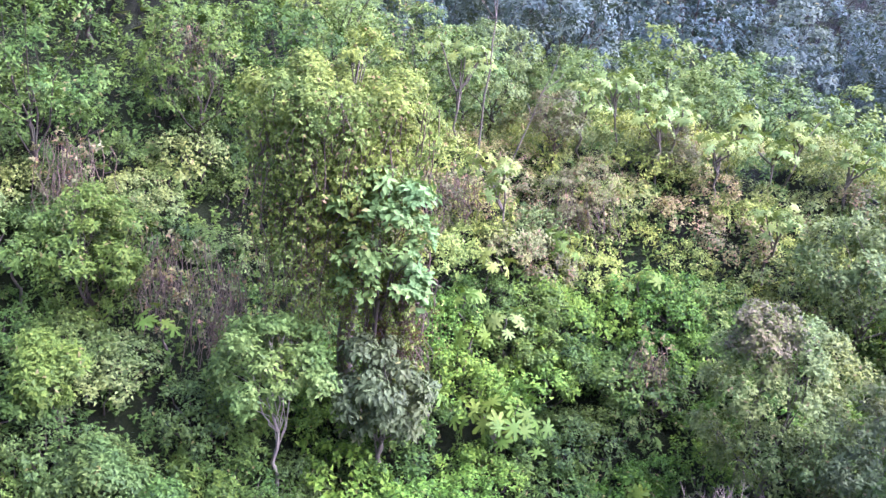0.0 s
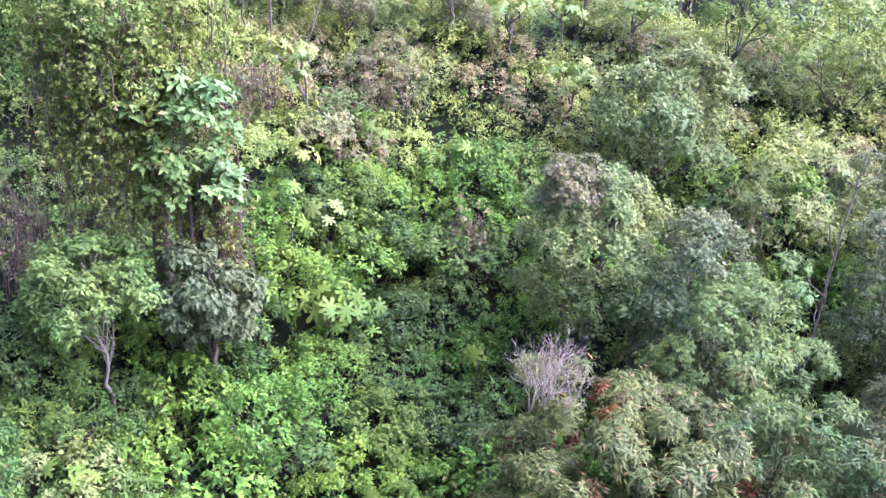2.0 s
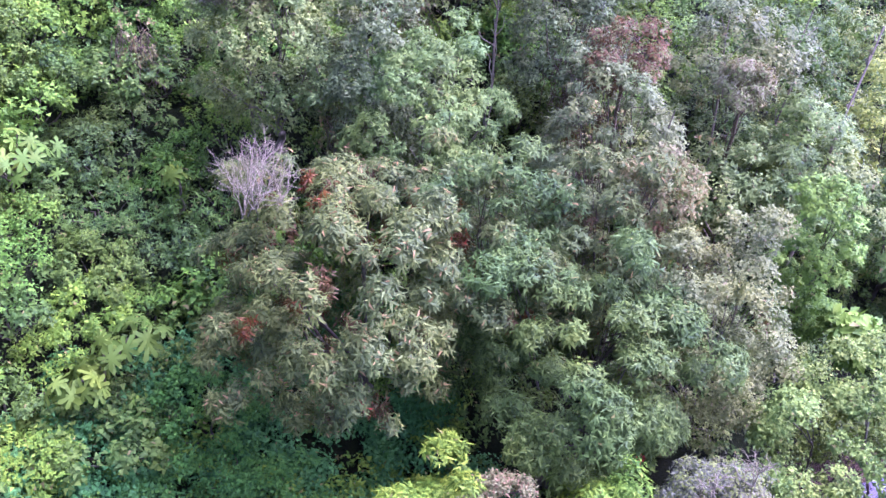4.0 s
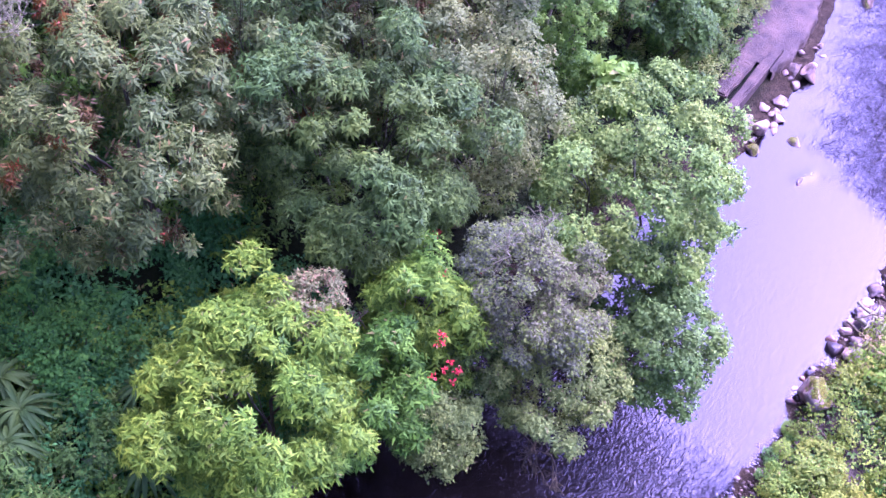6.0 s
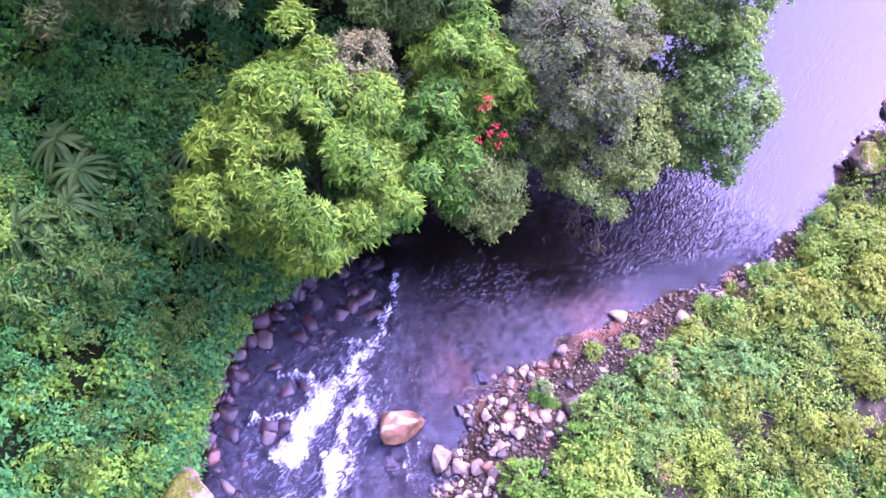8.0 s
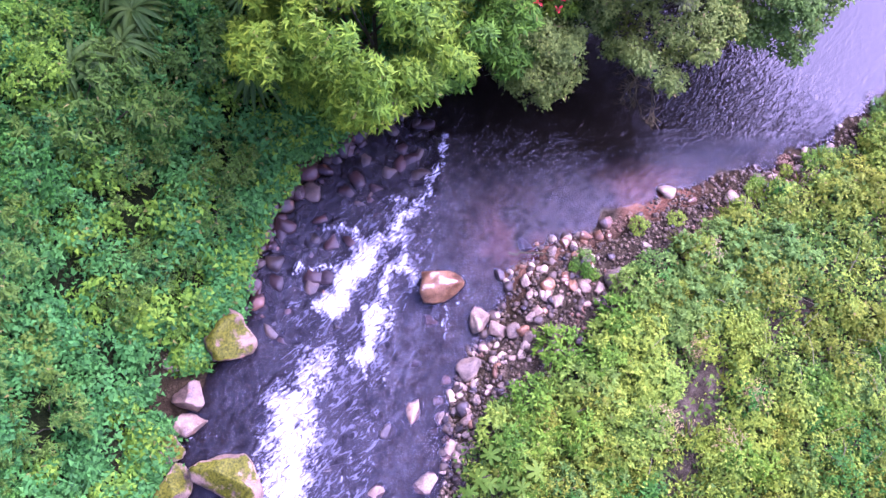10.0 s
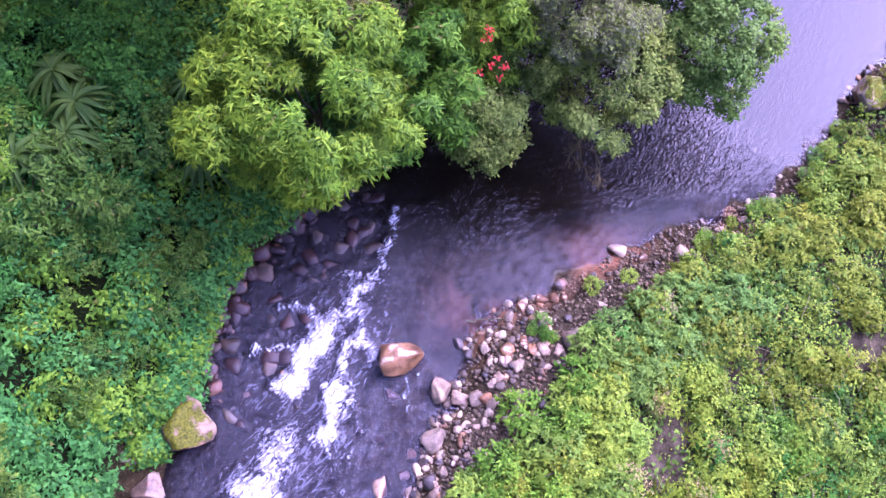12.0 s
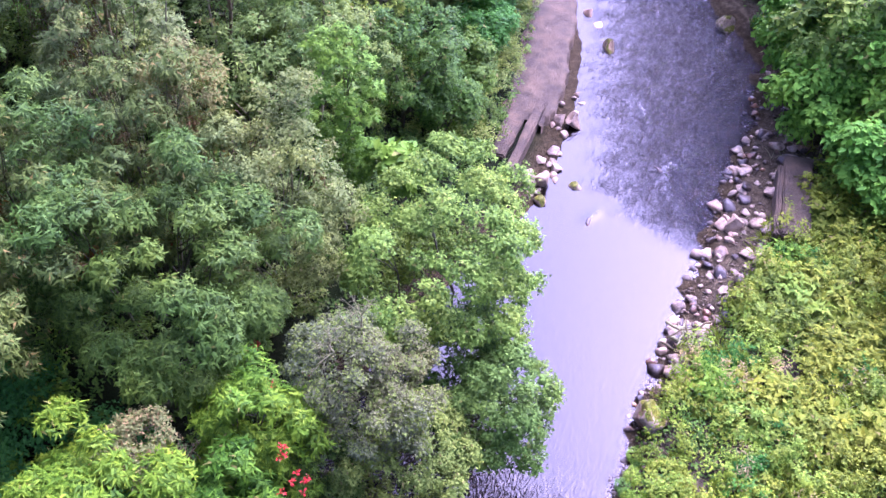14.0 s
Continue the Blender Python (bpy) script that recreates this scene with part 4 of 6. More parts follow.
def tree(label, base, crown, radii, leaf, bark="brown", lobe=0.45, tips=500, count=9, length=0.12, width=0.04, trunk=0.12, droop=0.3, seed=0,
         group="", name="tree", category="tree", low=-0.6, extra=None, limbs=9, skirt=None, small=True, spread=(48, 95), loose=0.16):
    """A tree or tall shrub: bent trunk, limbs to each leafy mass, and single leaves in whorls round the twig ends."""
    rng = np.random.default_rng(seed + 1000)
    foot = np.array([base[0], base[1], float(height(base[0], base[1])) - 0.15])
    root = thing(name, foot, label, category, group)
    middle = np.array(crown) - foot
    if skirt is not None:
        top, bottom = middle[2] + radii[2], skirt
        middle[2], radii = (top + bottom) / 2, (radii[0], radii[1], (top - bottom) / 2)
    centres, own, facing = crown_lobes(rng, radii, lobe, low)
    fork = middle - np.array([0, 0, radii[2] * 0.75])
    fork[2] = max(fork[2], middle[2] * 0.45)
    stem = bent_line(rng, (0, 0, 0), fork, 7, trunk * 0.8)
    part("trunk", tubes_mesh("trunk", [(stem, np.linspace(trunk, trunk * 0.7, 7))], BARK[bark], 8), root)
    for c in centres[rng.permutation(len(centres))[:limbs]]:
        line = bent_line(rng, stem[-1 - int(rng.integers(3))], middle + c * 0.9, 5, 0.1)
        twigs = [(line, np.linspace(trunk * 0.32, trunk * 0.09, 5))]
        for _ in range(3):
            end = middle + c * 0.92 + unit(rng.normal(size=3)) * own.mean() * 0.8
            twigs.append((bent_line(rng, line[2 + int(rng.integers(3))], end, 3, 0.05), np.linspace(trunk * 0.12, 0.006, 3)))
        part("limb", tubes_mesh("limb", twigs, BARK[bark], 4), root)
    ends, axes = crown_tips(rng, centres, own, facing, tips)
    leaves = sprays(rng, ends + middle, axes, count, length, width, spread=spread, droop=droop, loose=loose)
    part("crown", leaf_mesh("crown", *leaves, LEAF[leaf], small=small), root)
    if extra:
        extra(rng, root, middle, centres, own)
    return root


def red_flowers(rng, root, middle, centres, own):
    for x, y, z, r in FLOWERS:
        at = np.array([x, y, z]) - np.array(root.location)
        c = at + rng.normal(size=(2 + int(r * 24), 3)) * r * 0.5
        for p in c:
            part("flower_head", leaf_mesh("flower_head", *sprays(rng, p[None], np.array([[0, 0, 1.0]]), 9, 0.065, 0.028), LEAF["red"]), root, "bright red flower head")


def twig_tangle(root, at, size, seed, bark="vine", down=False):
    """Fine bare branching twigs under or over a crown."""
    rng = np.random.default_rng(seed)
    lines = []

    def grow(a, d, long, r, level):
        b = a + d * long
        lines.append((bent_line(rng, a, b, 3, long * 0.06), np.linspace(r, r * 0.6, 3)))
        if level:
            for _ in range(3):
                grow(a + (b - a) * rng.uniform(0.4, 1), unit(d + rng.normal(size=3) * 0.55), long * 0.6, r * 0.6, level - 1)

    for _ in range(4):
        grow(np.array(at, float), unit(rng.normal(size=3) * 0.6 + [0, 0, -1 if down else 1]), size * 0.5, 0.014, 3)
    part("twig_tangle", tubes_mesh("twig_tangle", lines, BARK[bark], 3), root, "tangle of bare twigs")


def hanging_vines(count, spread, top, bottom, leafy):
    """Strands that hang from the front of a crown: leafy above, bare and tangled below."""
    def add(rng, root, middle, centres, own):
        lines, c = [], []
        for _ in range(count):
            a = rng.normal() * 0.7
            x = math.sin(a) * spread[0] * rng.uniform(0.7, 1.1) + 0.12 * math.sin(7 * a)
            y = -math.cos(a) * spread[1] * rng.uniform(0.6, 1.1)
            z0 = middle[2] + rng.uniform(*top)
            z1 = middle[2] + rng.uniform(*bottom)
            line = bent_line(rng, (middle[0] + x, middle[1] + y, z0), (middle[0] + x * 0.8 + rng.normal() * 0.22, middle[1] + y * 0.8, max(z1, 0.3)), 8, 0.11)
            lines.append((line, np.linspace(0.014, 0.006, 8)))
            for p in line[(rng.random(leafy) ** rng.uniform(0.9, 2.6) * 8).astype(int)]:
                c.append(p + rng.normal(size=3) * 0.1 + [0, -0.05, rng.uniform(-0.3, 0.3)])
        part("vine_curtain", tubes_mesh("vine_curtain", lines, BARK["vine"], 3), root, "curtain of dry hanging vine stems")
        dead = np.concatenate([line[3 + k % 3:] for k, (line, _) in enumerate(lines) if k % 3 == 0])
        dead = dead + rng.normal(size=dead.shape) * 0.1
        part("dead_vine_leaves", leaf_mesh("dead_vine_leaves", *sprays(rng, dead, rng.normal(size=dead.shape), 9, 0.08, 0.03, droop=0.9, loose=0.9), LEAF["brown"], small=True), root, "brown withered vine leaves")
        if c:
            c = np.array(c)
            part("vine_leaves", leaf_mesh("vine_leaves", *sprays(rng, c, rng.normal(size=c.shape) * 0.6 + [0, -0.7, 0.3], 6, 0.075, 0.05, droop=0.7), LEAF["climber"], small=True), root)
    return add


def dead_tufts(count, leaf="rust"):
    """Red-brown tufts of dead leaves caught between the masses of a crown."""
    def add(rng, root, middle, centres, own):
        for k in range(count):
            pick = centres[int(rng.integers(len(centres)))]
            at = middle + pick * 0.85 + rng.normal(size=3) * 0.35 + [0, -0.1, own.mean() * 0.2]
            c = at + rng.normal(size=(14, 3)) * [0.07, 0.07, 0.1]
            part("dead_leaf_tuft", leaf_mesh("dead_leaf_tuft", *sprays(rng, c, rng.normal(size=c.shape) + [0, 0, 0.4], 8, 0.13, 0.035, droop=0.8, loose=0.1), LEAF[leaf if k % 3 == 0 else "brown"], small=True), root, "red-brown tuft of dead leaves" if k % 3 == 0 else "dull brown tuft of withered leaves")
    return add


FLOWERS = ((6.86, 5.11, 4.5, 0.24), (7.07, 5.54, 4.9, 0.09), (8.11, 6.37, 4.9, 0.1), (9.03, 6.21, 4.3, 0.07), (9.09, 7.29, 4.4, 0.07))


def build_trees():
    bank = lambda x, off=0.7: (x, float(np.interp(x, NORTH_X, NORTH_Y)) + off)
    star = dict(spread=(55, 92), loose=0.1, count=12)
    long = dict(spread=(50, 100), loose=0.1, count=12, droop=0.5)
    fine = dict(spread=(30, 110), loose=0.5, count=12)
    lime = tree("yellow-green tree leaning over the rapids from the bank", bank(4.6, 1.6), (4.75, 7.3, 4.0), (2.0, 2.1, 2.05), "lime", lobe=0.42, tips=2800, length=0.15, width=0.043,
                trunk=0.13, seed=1, droop=0.3, skirt=0.9, **star)
    foot = np.array(lime.location)
    twig_tangle(lime, np.array([6.35, 6.9, 4.6]) - foot, 0.6, 71, "vine")
    tree("green spreading crown between the yellow-green trees", bank(6.3, 1.3), (6.35, 6.35, 3.5), (1.25, 1.2, 1.3), "leafy", lobe=0.4, tips=1250, length=0.14, width=0.042,
         trunk=0.08, seed=27, droop=0.3, skirt=0.8, **star)
    tree("yellow-green tree with clusters of red flowers over the water", bank(7.8, 1.3), (7.75, 6.4, 4.3), (0.95, 1.1, 1.5), "lime", lobe=0.34, tips=1100, length=0.14, width=0.042,
         trunk=0.09, seed=2, extra=red_flowers, skirt=1.0, **star)
    tree("small dry tan shrub crown between the yellow-green trees", (6.3, 8.6), (6.15, 7.55, 5.0), (0.65, 0.5, 0.4), "dry", "vine", lobe=0.2, tips=300, length=0.075, width=0.035,
         trunk=0.05, seed=22, **fine)
    tree("olive-green low tree hanging over the stream", bank(6.9, 0.8), (6.95, 5.3, 2.4), (0.85, 0.7, 0.85), "olive", "brown", lobe=0.28, tips=900, length=0.075, width=0.04,
         trunk=0.07, seed=23, skirt=0.5, **fine)
    grey = tree("grey-olive tree with fine dry foliage over the stream", bank(9.0, 1.0), (9.3, 5.1, 4.0), (1.45, 1.4, 1.5), "grey", "grey", lobe=0.36, tips=2300,
                length=0.07, width=0.034, trunk=0.1, seed=3, **fine)
    foot = np.array(grey.location)
    twig_tangle(grey, np.array([8.0, 3.9, 2.0]) - foot, 0.9, 72, "vine", True)
    twig_tangle(grey, np.array([8.4, 4.0, 2.1]) - foot, 0.7, 74, "vine", True)
    twig_tangle(grey, np.array([8.2, 3.6, 1.7]) - foot, 0.9, 76, "vine", True)
    twig_tangle(grey, np.array([9.6, 5.4, 5.3]) - foot, 0.9, 73, "dead")
    twig_tangle(grey, np.array([9.0, 5.6, 5.2]) - foot, 0.8, 75, "dead")
    tree("grey-green tree drooping to the water below the dry crown", bank(9.3, 0.5), (9.1, 4.3, 2.6), (1.4, 1.2, 1.5), "olive", "grey", lobe=0.27, tips=1700, length=0.075, width=0.04,
         trunk=0.07, seed=28, skirt=0.4, **fine)
    tree("dark green under-storey tree between the stream-side trees", bank(8.4, 0.8), (8.4, 5.9, 2.4), (1.35, 1.1, 1.3), "dark", "brown", lobe=0.36, tips=1000, length=0.085, width=0.05,
         trunk=0.07, seed=31, skirt=0.6, **fine)
    tree("blue-green small-leaved tree reaching out over the stream", bank(10.9, 0.6), (11.0, 3.2, 2.6), (1.25, 1.15, 1.3), "blue", "brown", lobe=0.3, tips=1250, length=0.085, width=0.055,
         trunk=0.07, seed=4, skirt=0.5, **fine)
    tree("dark green under-storey tree between the stream-side trees", bank(11.9, 0.5), (11.7, 4.5, 2.5), (1.3, 1.1, 1.3), "dark", "brown", lobe=0.36, tips=900, length=0.085, width=0.05,
         trunk=0.07, seed=24, skirt=0.5, **fine)
    tree("light green spreading tree at the edge of the stream", bank(13.0, 0.8), (12.85, 5.2, 4.3), (2.5, 2.1, 1.8), "fresh", "brown", lobe=0.44, tips=3600, length=0.085, width=0.052,
         trunk=0.11, seed=5, skirt=1.0, **fine)
    tree("dark green rounded tree with long drooping leaves", (8.6, 9.6), (9.0, 8.7, 6.1), (2.2, 2.1, 2.0), "dark", "brown", lobe=0.44, tips=3300, length=0.14, width=0.038,
         trunk=0.13, seed=6, skirt=1.2, **long)
    tree("dark grey-green dense tree behind the bank trees", (11.7, 9.0), (11.7, 8.3, 6.5), (1.6, 1.5, 1.5), "shade", "grey", lobe=0.36, tips=1700, length=0.085, width=0.048,
         trunk=0.1, seed=7, skirt=0.7, extra=dead_tufts(3), **fine)
    tree("large spreading tree with russet-flecked green foliage", (6.4, 12.6), (6.3, 11.9, 6.9), (3.2, 2.9, 2.2), "russet", "brown", lobe=0.4, tips=4600, length=0.145, width=0.04,
         trunk=0.15, seed=8, skirt=1.2, extra=dead_tufts(64), **long)
    tree("dense green tree joining the large spreading crown", (8.6, 11.8), (8.6, 11.3, 7.4), (1.9, 1.7, 1.6), "dark", "brown", lobe=0.42, tips=1700, length=0.14, width=0.038,
         trunk=0.12, seed=25, skirt=0.8, extra=dead_tufts(6), **long)
    tree("mid-green tree with drooping leaves on the slope", (10.4, 10.8), (10.3, 10.3, 7.2), (1.6, 1.5, 1.5), "russet", "brown", lobe=0.4, tips=1400, length=0.14, width=0.038,
         trunk=0.1, seed=26, skirt=0.8, extra=dead_tufts(5), **long)
    tree("blue-grey leaved tree on the steep slope", (12.3, 12.8), (12.1, 12.2, 7.9), (1.6, 1.5, 1.5), "shade", "grey", lobe=0.42, tips=1300, length=0.12, width=0.04,
         trunk=0.09, seed=9, skirt=0.6, extra=dead_tufts(9), **long)
    tree("pale-topped tree on the slope above the large tree", (9.6, 15.4), (9.5, 14.9, 8.0), (1.9, 1.6, 1.5), "blue", "grey", lobe=0.42, tips=1500, length=0.12, width=0.042,
         trunk=0.09, seed=10, skirt=0.6, **long)
    tree("slender bright yellow-green tree among darker trees", (14.9, 9.0), (14.8, 8.5, 6.3), (0.8, 0.8, 1.4), "bright", "brown", lobe=0.34, tips=900, length=0.1, width=0.05,
         trunk=0.07, seed=11, skirt=0.8, **star)
    tree("small bright yellow large-leaved sapling", (14.9, 7.6), (14.8, 7.4, 4.3), (0.55, 0.55, 0.55), "bright", "brown", lobe=0.3, tips=60, count=8,
         length=0.26, width=0.13, trunk=0.05, seed=12, small=False)
    tree("grey-green tree with a pale dry crown on the slope", (7.5, 18.2), (7.4, 17.7, 8.9), (1.7, 1.6, 1.8), "olive", "grey", lobe=0.38, tips=1500, length=0.1, width=0.055,
         trunk=0.1, seed=13, skirt=0.6, **fine)
    tree("small pale cream-topped crown on the slope", (7.0, 18.4), (6.9, 17.6, 10.0), (0.8, 0.7, 0.8), "grey", "grey", lobe=0.26, tips=480, length=0.09, width=0.05,
         trunk=0.06, seed=29, **fine)
    tree("grey-green bushy tree on the slope", (9.2, 16.4), (9.2, 16.1, 8.9), (1.4, 1.2, 1.3), "shade", "grey", lobe=0.38, tips=1000, length=0.11, width=0.055, trunk=0.09,
         seed=14, skirt=0.6, **fine)
    tree("light green tree on the upper slope", (10.9, 22.4), (10.8, 21.9, 10.4), (2.0, 1.7, 1.5), "olive", "grey", lobe=0.42, tips=1100, length=0.13, width=0.065,
         trunk=0.1, seed=15, skirt=0.6, **fine)
    tree("grey tree with brown hanging dead leaves", (14.0, 15.8), (13.9, 15.4, 8.8), (1.5, 1.4, 1.8), "shade", "grey", lobe=0.4, tips=1000, length=0.12, width=0.055,
         trunk=0.1, seed=16, extra=hanging_vines(50, (0.7, 0.5), (-1, 0.5), (-3.0, -1.6), 0), skirt=0.6, **fine)
    tree("small tree with a pale slender trunk and light leaves", (-2.75, 17.1), (-2.85, 16.8, 8.9), (1.35, 1.2, 1.2), "sapling", "pale", lobe=0.36, tips=900, count=8,
         length=0.11, width=0.062, trunk=0.045, seed=17, low=-0.3, loose=0.4)
    tree("tall tree smothered in climbing plants and hanging vines", (-1.6, 19.3), (-1.9, 18.6, 13.7), (1.9, 1.4, 1.5), "climber", "grey", lobe=0.4, tips=2100, count=10,
         length=0.08, width=0.055, trunk=0.2, seed=18, extra=hanging_vines(200, (1.75, 1.3), (-1.0, 0.6), (-5.4, -1.4), 24), loose=0.5)
    tree("broad-leaved climber cluster lit bright green", (-1.2, 19.0), (-0.95, 17.5, 11.5), (1.1, 0.7, 1.5), "broad", "brown", lobe=0.3, tips=330, count=8,
         length=0.17, width=0.1, trunk=0.06, seed=19, small=False)
    tree("grey drooping large-leaved shrub", (-0.7, 17.9), (-0.75, 17.5, 8.2), (1.05, 0.9, 1.3), "silver", "grey", lobe=0.32, tips=560, count=9, length=0.15, width=0.075,
         trunk=0.07, seed=20, droop=0.9, small=False)
    tree("dry tangled vine mass hanging from the tall tree", (-0.5, 18.9), (-0.6, 18.6, 10.2), (0.6, 0.5, 1.3), "dry", "grey", lobe=0.3, tips=130, count=8, length=0.1,
         width=0.04, trunk=0.08, seed=21, extra=hanging_vines(170, (0.6, 0.5), (-0.3, 1.0), (-3.1, -0.8), 4))
    for k, (x, y, z, r, leaf, label) in enumerate(((12.7, 12.5, 9.0, 0.85, "brown", "brown crown of hanging dead leaves"), (11.5, 10.0, 7.7, 0.8, "tan", "tan crown of dry leaves"),
                                                   (15.8, 11.9, 7.6, 0.7, "tan", "tan crown of dry leaves"), (4.1, 25.9, 10.2, 1.1, "tan", "greyish tan dry bush"),
                                                   (3.4, 27.6, 12.0, 0.9, "tan", "greyish tan dry bush"), (6.86, 28.1, 11.2, 0.9, "tan", "greyish tan dry bush"))):
        tree(label + " on the slope", (x, y + 0.3), (x, y, z), (r, r, r), leaf, "vine", lobe=0.28, tips=420, length=0.09, width=0.04, trunk=0.05, seed=120 + k, group="dry crowns of the slope", droop=0.6, count=10, loose=0.4)
    for k, (x, y, z, r, leaf) in enumerate(((26.3, -2.9, 3.4, 2.0, "bank"), (22.6, -5.0, 1.8, 1.4, "bank"), (27.4, -1.5, 4.2, 2.4, "fresh"), (30.5, -0.9, 4.4, 2.4, "bank"),
                                            (19.6, -5.2, 1.9, 1.5, "bank"), (23.2, -2.9, 1.8, 1.2, "bank"), (25.8, -0.9, 2.2, 1.2, "bank"), (28.6, 0.0, 2.4, 1.3, "bank"),
                                            (26.0, -5.0, 4.4, 2.0, "clump"), (33.5, 0.2, 4.4, 2.2, "fresh"), (37.0, 3.0, 5.0, 2.4, "clump"))):
        tree("lush large-leaved tree on the far bank", (x, y - 0.5), (x, y, z), (r, r, r * 0.85), leaf, "brown", lobe=0.5, tips=620, count=9, length=0.23, width=0.13,
             trunk=0.1, seed=30 + k, group="trees of the far bank", skirt=0.4, small=False, loose=0.4)
    slope = (("olive", 17.0, 10.5, 1.7), ("mid", 19.0, 9.0, 1.5), ("shade", 17.5, 13.5, 1.7), ("fresh", 21.0, 11.0, 1.8), ("olive", 16.0, 11.5, 1.5), ("mid", 23.5, 10.5, 1.9),
             ("fresh", 26.0, 11.0, 2.0), ("lush", 24.5, 9.8, 1.4), ("mid", 19.6, 8.2, 1.0), ("mid", 21.3, 8.5, 1.0), ("lush", 23.0, 8.7, 1.1), ("lush", 25.2, 9.2, 1.2), ("lush", 27.2, 9.6, 1.2), ("fresh", 29.2, 10.2, 1.3), ("dark", -5.6, 15.2, 0.7), ("mid", -4.6, 14.6, 0.6), ("mid", -7.0, 16.3, 0.8), ("fresh", 18.5, 26.0, 1.8), ("blue", 20.5, 24.0, 1.8), ("mid", 22.5, 22.0, 1.8), ("sapling", -14.0, 30.0, 2.2), ("mid", -8.5, 31.0, 2.2), ("climber", -3.5, 31.0, 2.0), ("climber", -0.6, 29.2, 1.7), ("olive", 1.6, 30.2, 1.5), ("sapling", 3.6, 30.8, 1.3), ("climber", -18.0, 27.0, 2.2), ("fresh", 14.5, 25.5, 1.6), ("fresh", 16.5, 23.0, 1.8), ("lush", 28.0, 11.5, 1.9), ("pale", 18.2, 11.7, 1.2), ("fresh", 30.0, 14.0, 2.2), ("mid", 20.0, 14.0, 1.8),
             ("shade", 15.5, 18.0, 1.8), ("blue", 18.5, 17.5, 1.9), ("olive", 13.0, 19.0, 1.6), ("mid", -9.0, 21.0, 1.9), ("dark", -12.0, 19.0, 1.9), ("mid", -6.0, 24.0, 1.8),
             ("dark", -9.5, 26.0, 2.0), ("mid", -4.2, 26.5, 1.6), ("lush", -13.0, 24.0, 1.9), ("mid", -2.2, 23.5, 1.4), ("mid", -7.0, 18.5, 1.3), ("dark", 33.0, 13.0, 2.2),
             ("lush", 36.0, 16.0, 2.4))
    for k, (leaf, x, y, r) in enumerate(slope):
        z = float(height(x, y)) + r * 1.75
        tree("leafy young tree crowded on the forested slope", (x, y + 0.3), (x, y, z), (r, r, r * 0.95), leaf, "brown", lobe=0.42, tips=640, count=10, length=0.12, width=0.06,
             trunk=0.08, seed=50 + k, group="young trees of the slope", limbs=6, skirt=0.6, loose=0.4)


def dead_shrub(place, size, seed):
    rng = np.random.default_rng(seed)
    root = thing("dead_shrub", place, "bare bleached dead shrub with fine grey twigs", "shrub")
    lines = []

    def grow(a, d, long, r, level):
        b = a + d * long
        lines.append((bent_line(rng, a, b, 4, long * 0.05), np.linspace(r, r * 0.6, 4)))
        if level:
            for _ in range(4):
                grow(a + (b - a) * rng.uniform(0.4, 1), unit(d + rng.normal(size=3) * 0.5 + [0, 0, 0.15]), long * 0.62, r * 0.55, level - 1)

    for _ in range(9):
        grow(rng.normal(size=3) * [0.2, 0.2, 0.05], unit(rng.normal(size=3) * 0.3 + [0, 0, 1]), size * 0.5, 0.016, 3)
    part("twig_tangle", tubes_mesh("twig_tangle", lines, BARK["dead"], 3), root)


def bare_trunk(tip, lean, seed, thick=0.05):
    """A slender pale leafless trunk that leans out of the foliage, with a few broken arms."""
    rng = np.random.default_rng(seed)
    tip, lean = np.array(tip, float), unit(np.array(lean, float))
    foot = tip.copy()
    while foot[2] > float(height(foot[0], foot[1])) - 0.2:
        foot = foot - lean * 0.2
    root = thing("dead_tree", foot, "slender pale leafless trunk leaning out of the forest", "tree", "bare trunks of the slope")
    line = bent_line(rng, (0, 0, 0), tip - foot, 9, 0.05)
    part("trunk", tubes_mesh("trunk", [(line, np.linspace(thick * 0.75, thick * 0.3, 9))], BARK["grey"], 7), root)
    for _ in range(4):
        a = line[int(rng.integers(5, 8))]
        b = a + unit(lean + rng.normal(size=3) * 0.6) * rng.uniform(0.4, 1.0)
        part("limb", tubes_mesh("limb", [(bent_line(rng, a, b, 4, 0.04), np.linspace(thick * 0.4, 0.008, 4))], BARK["grey"], 5), root)


def vine_tangle(place, wide, tall, seed, leafy=70):
    """A heap of brown vine stems hanging down the slope, with a few leaves."""
    rng = np.random.default_rng(seed)
    foot = np.array([place[0], place[1], float(height(place[0], place[1]))])
    root = thing("vine_tangle", foot, "brown tangle of dry vine stems hanging over shrubs", "vines", "vine tangles of the slope")
    lines = []
    for _ in range(70):
        x, y = rng.normal(size=2) * wide * 0.4
        top = tall * rng.uniform(0.6, 1.1)
        lines.append((bent_line(rng, (x, y, top), (x * 1.3, y - rng.uniform(0.1, 0.5), rng.uniform(0.1, 0.5) * tall), 5, 0.09), np.linspace(0.011, 0.006, 5)))
    part("stem", tubes_mesh("stem", lines, BARK["vine"], 3), root)
    c = rng.normal(size=(leafy, 3)) * [wide * 0.45, wide * 0.3, tall * 0.25] + [0, -0.1, tall * 0.75]
    part("foliage", leaf_mesh("foliage", *sprays(rng, c, rng.normal(size=c.shape) + [0, -0.5, 0.5], 8, 0.1, 0.06, droop=0.6), LEAF["dry"], small=True), root)


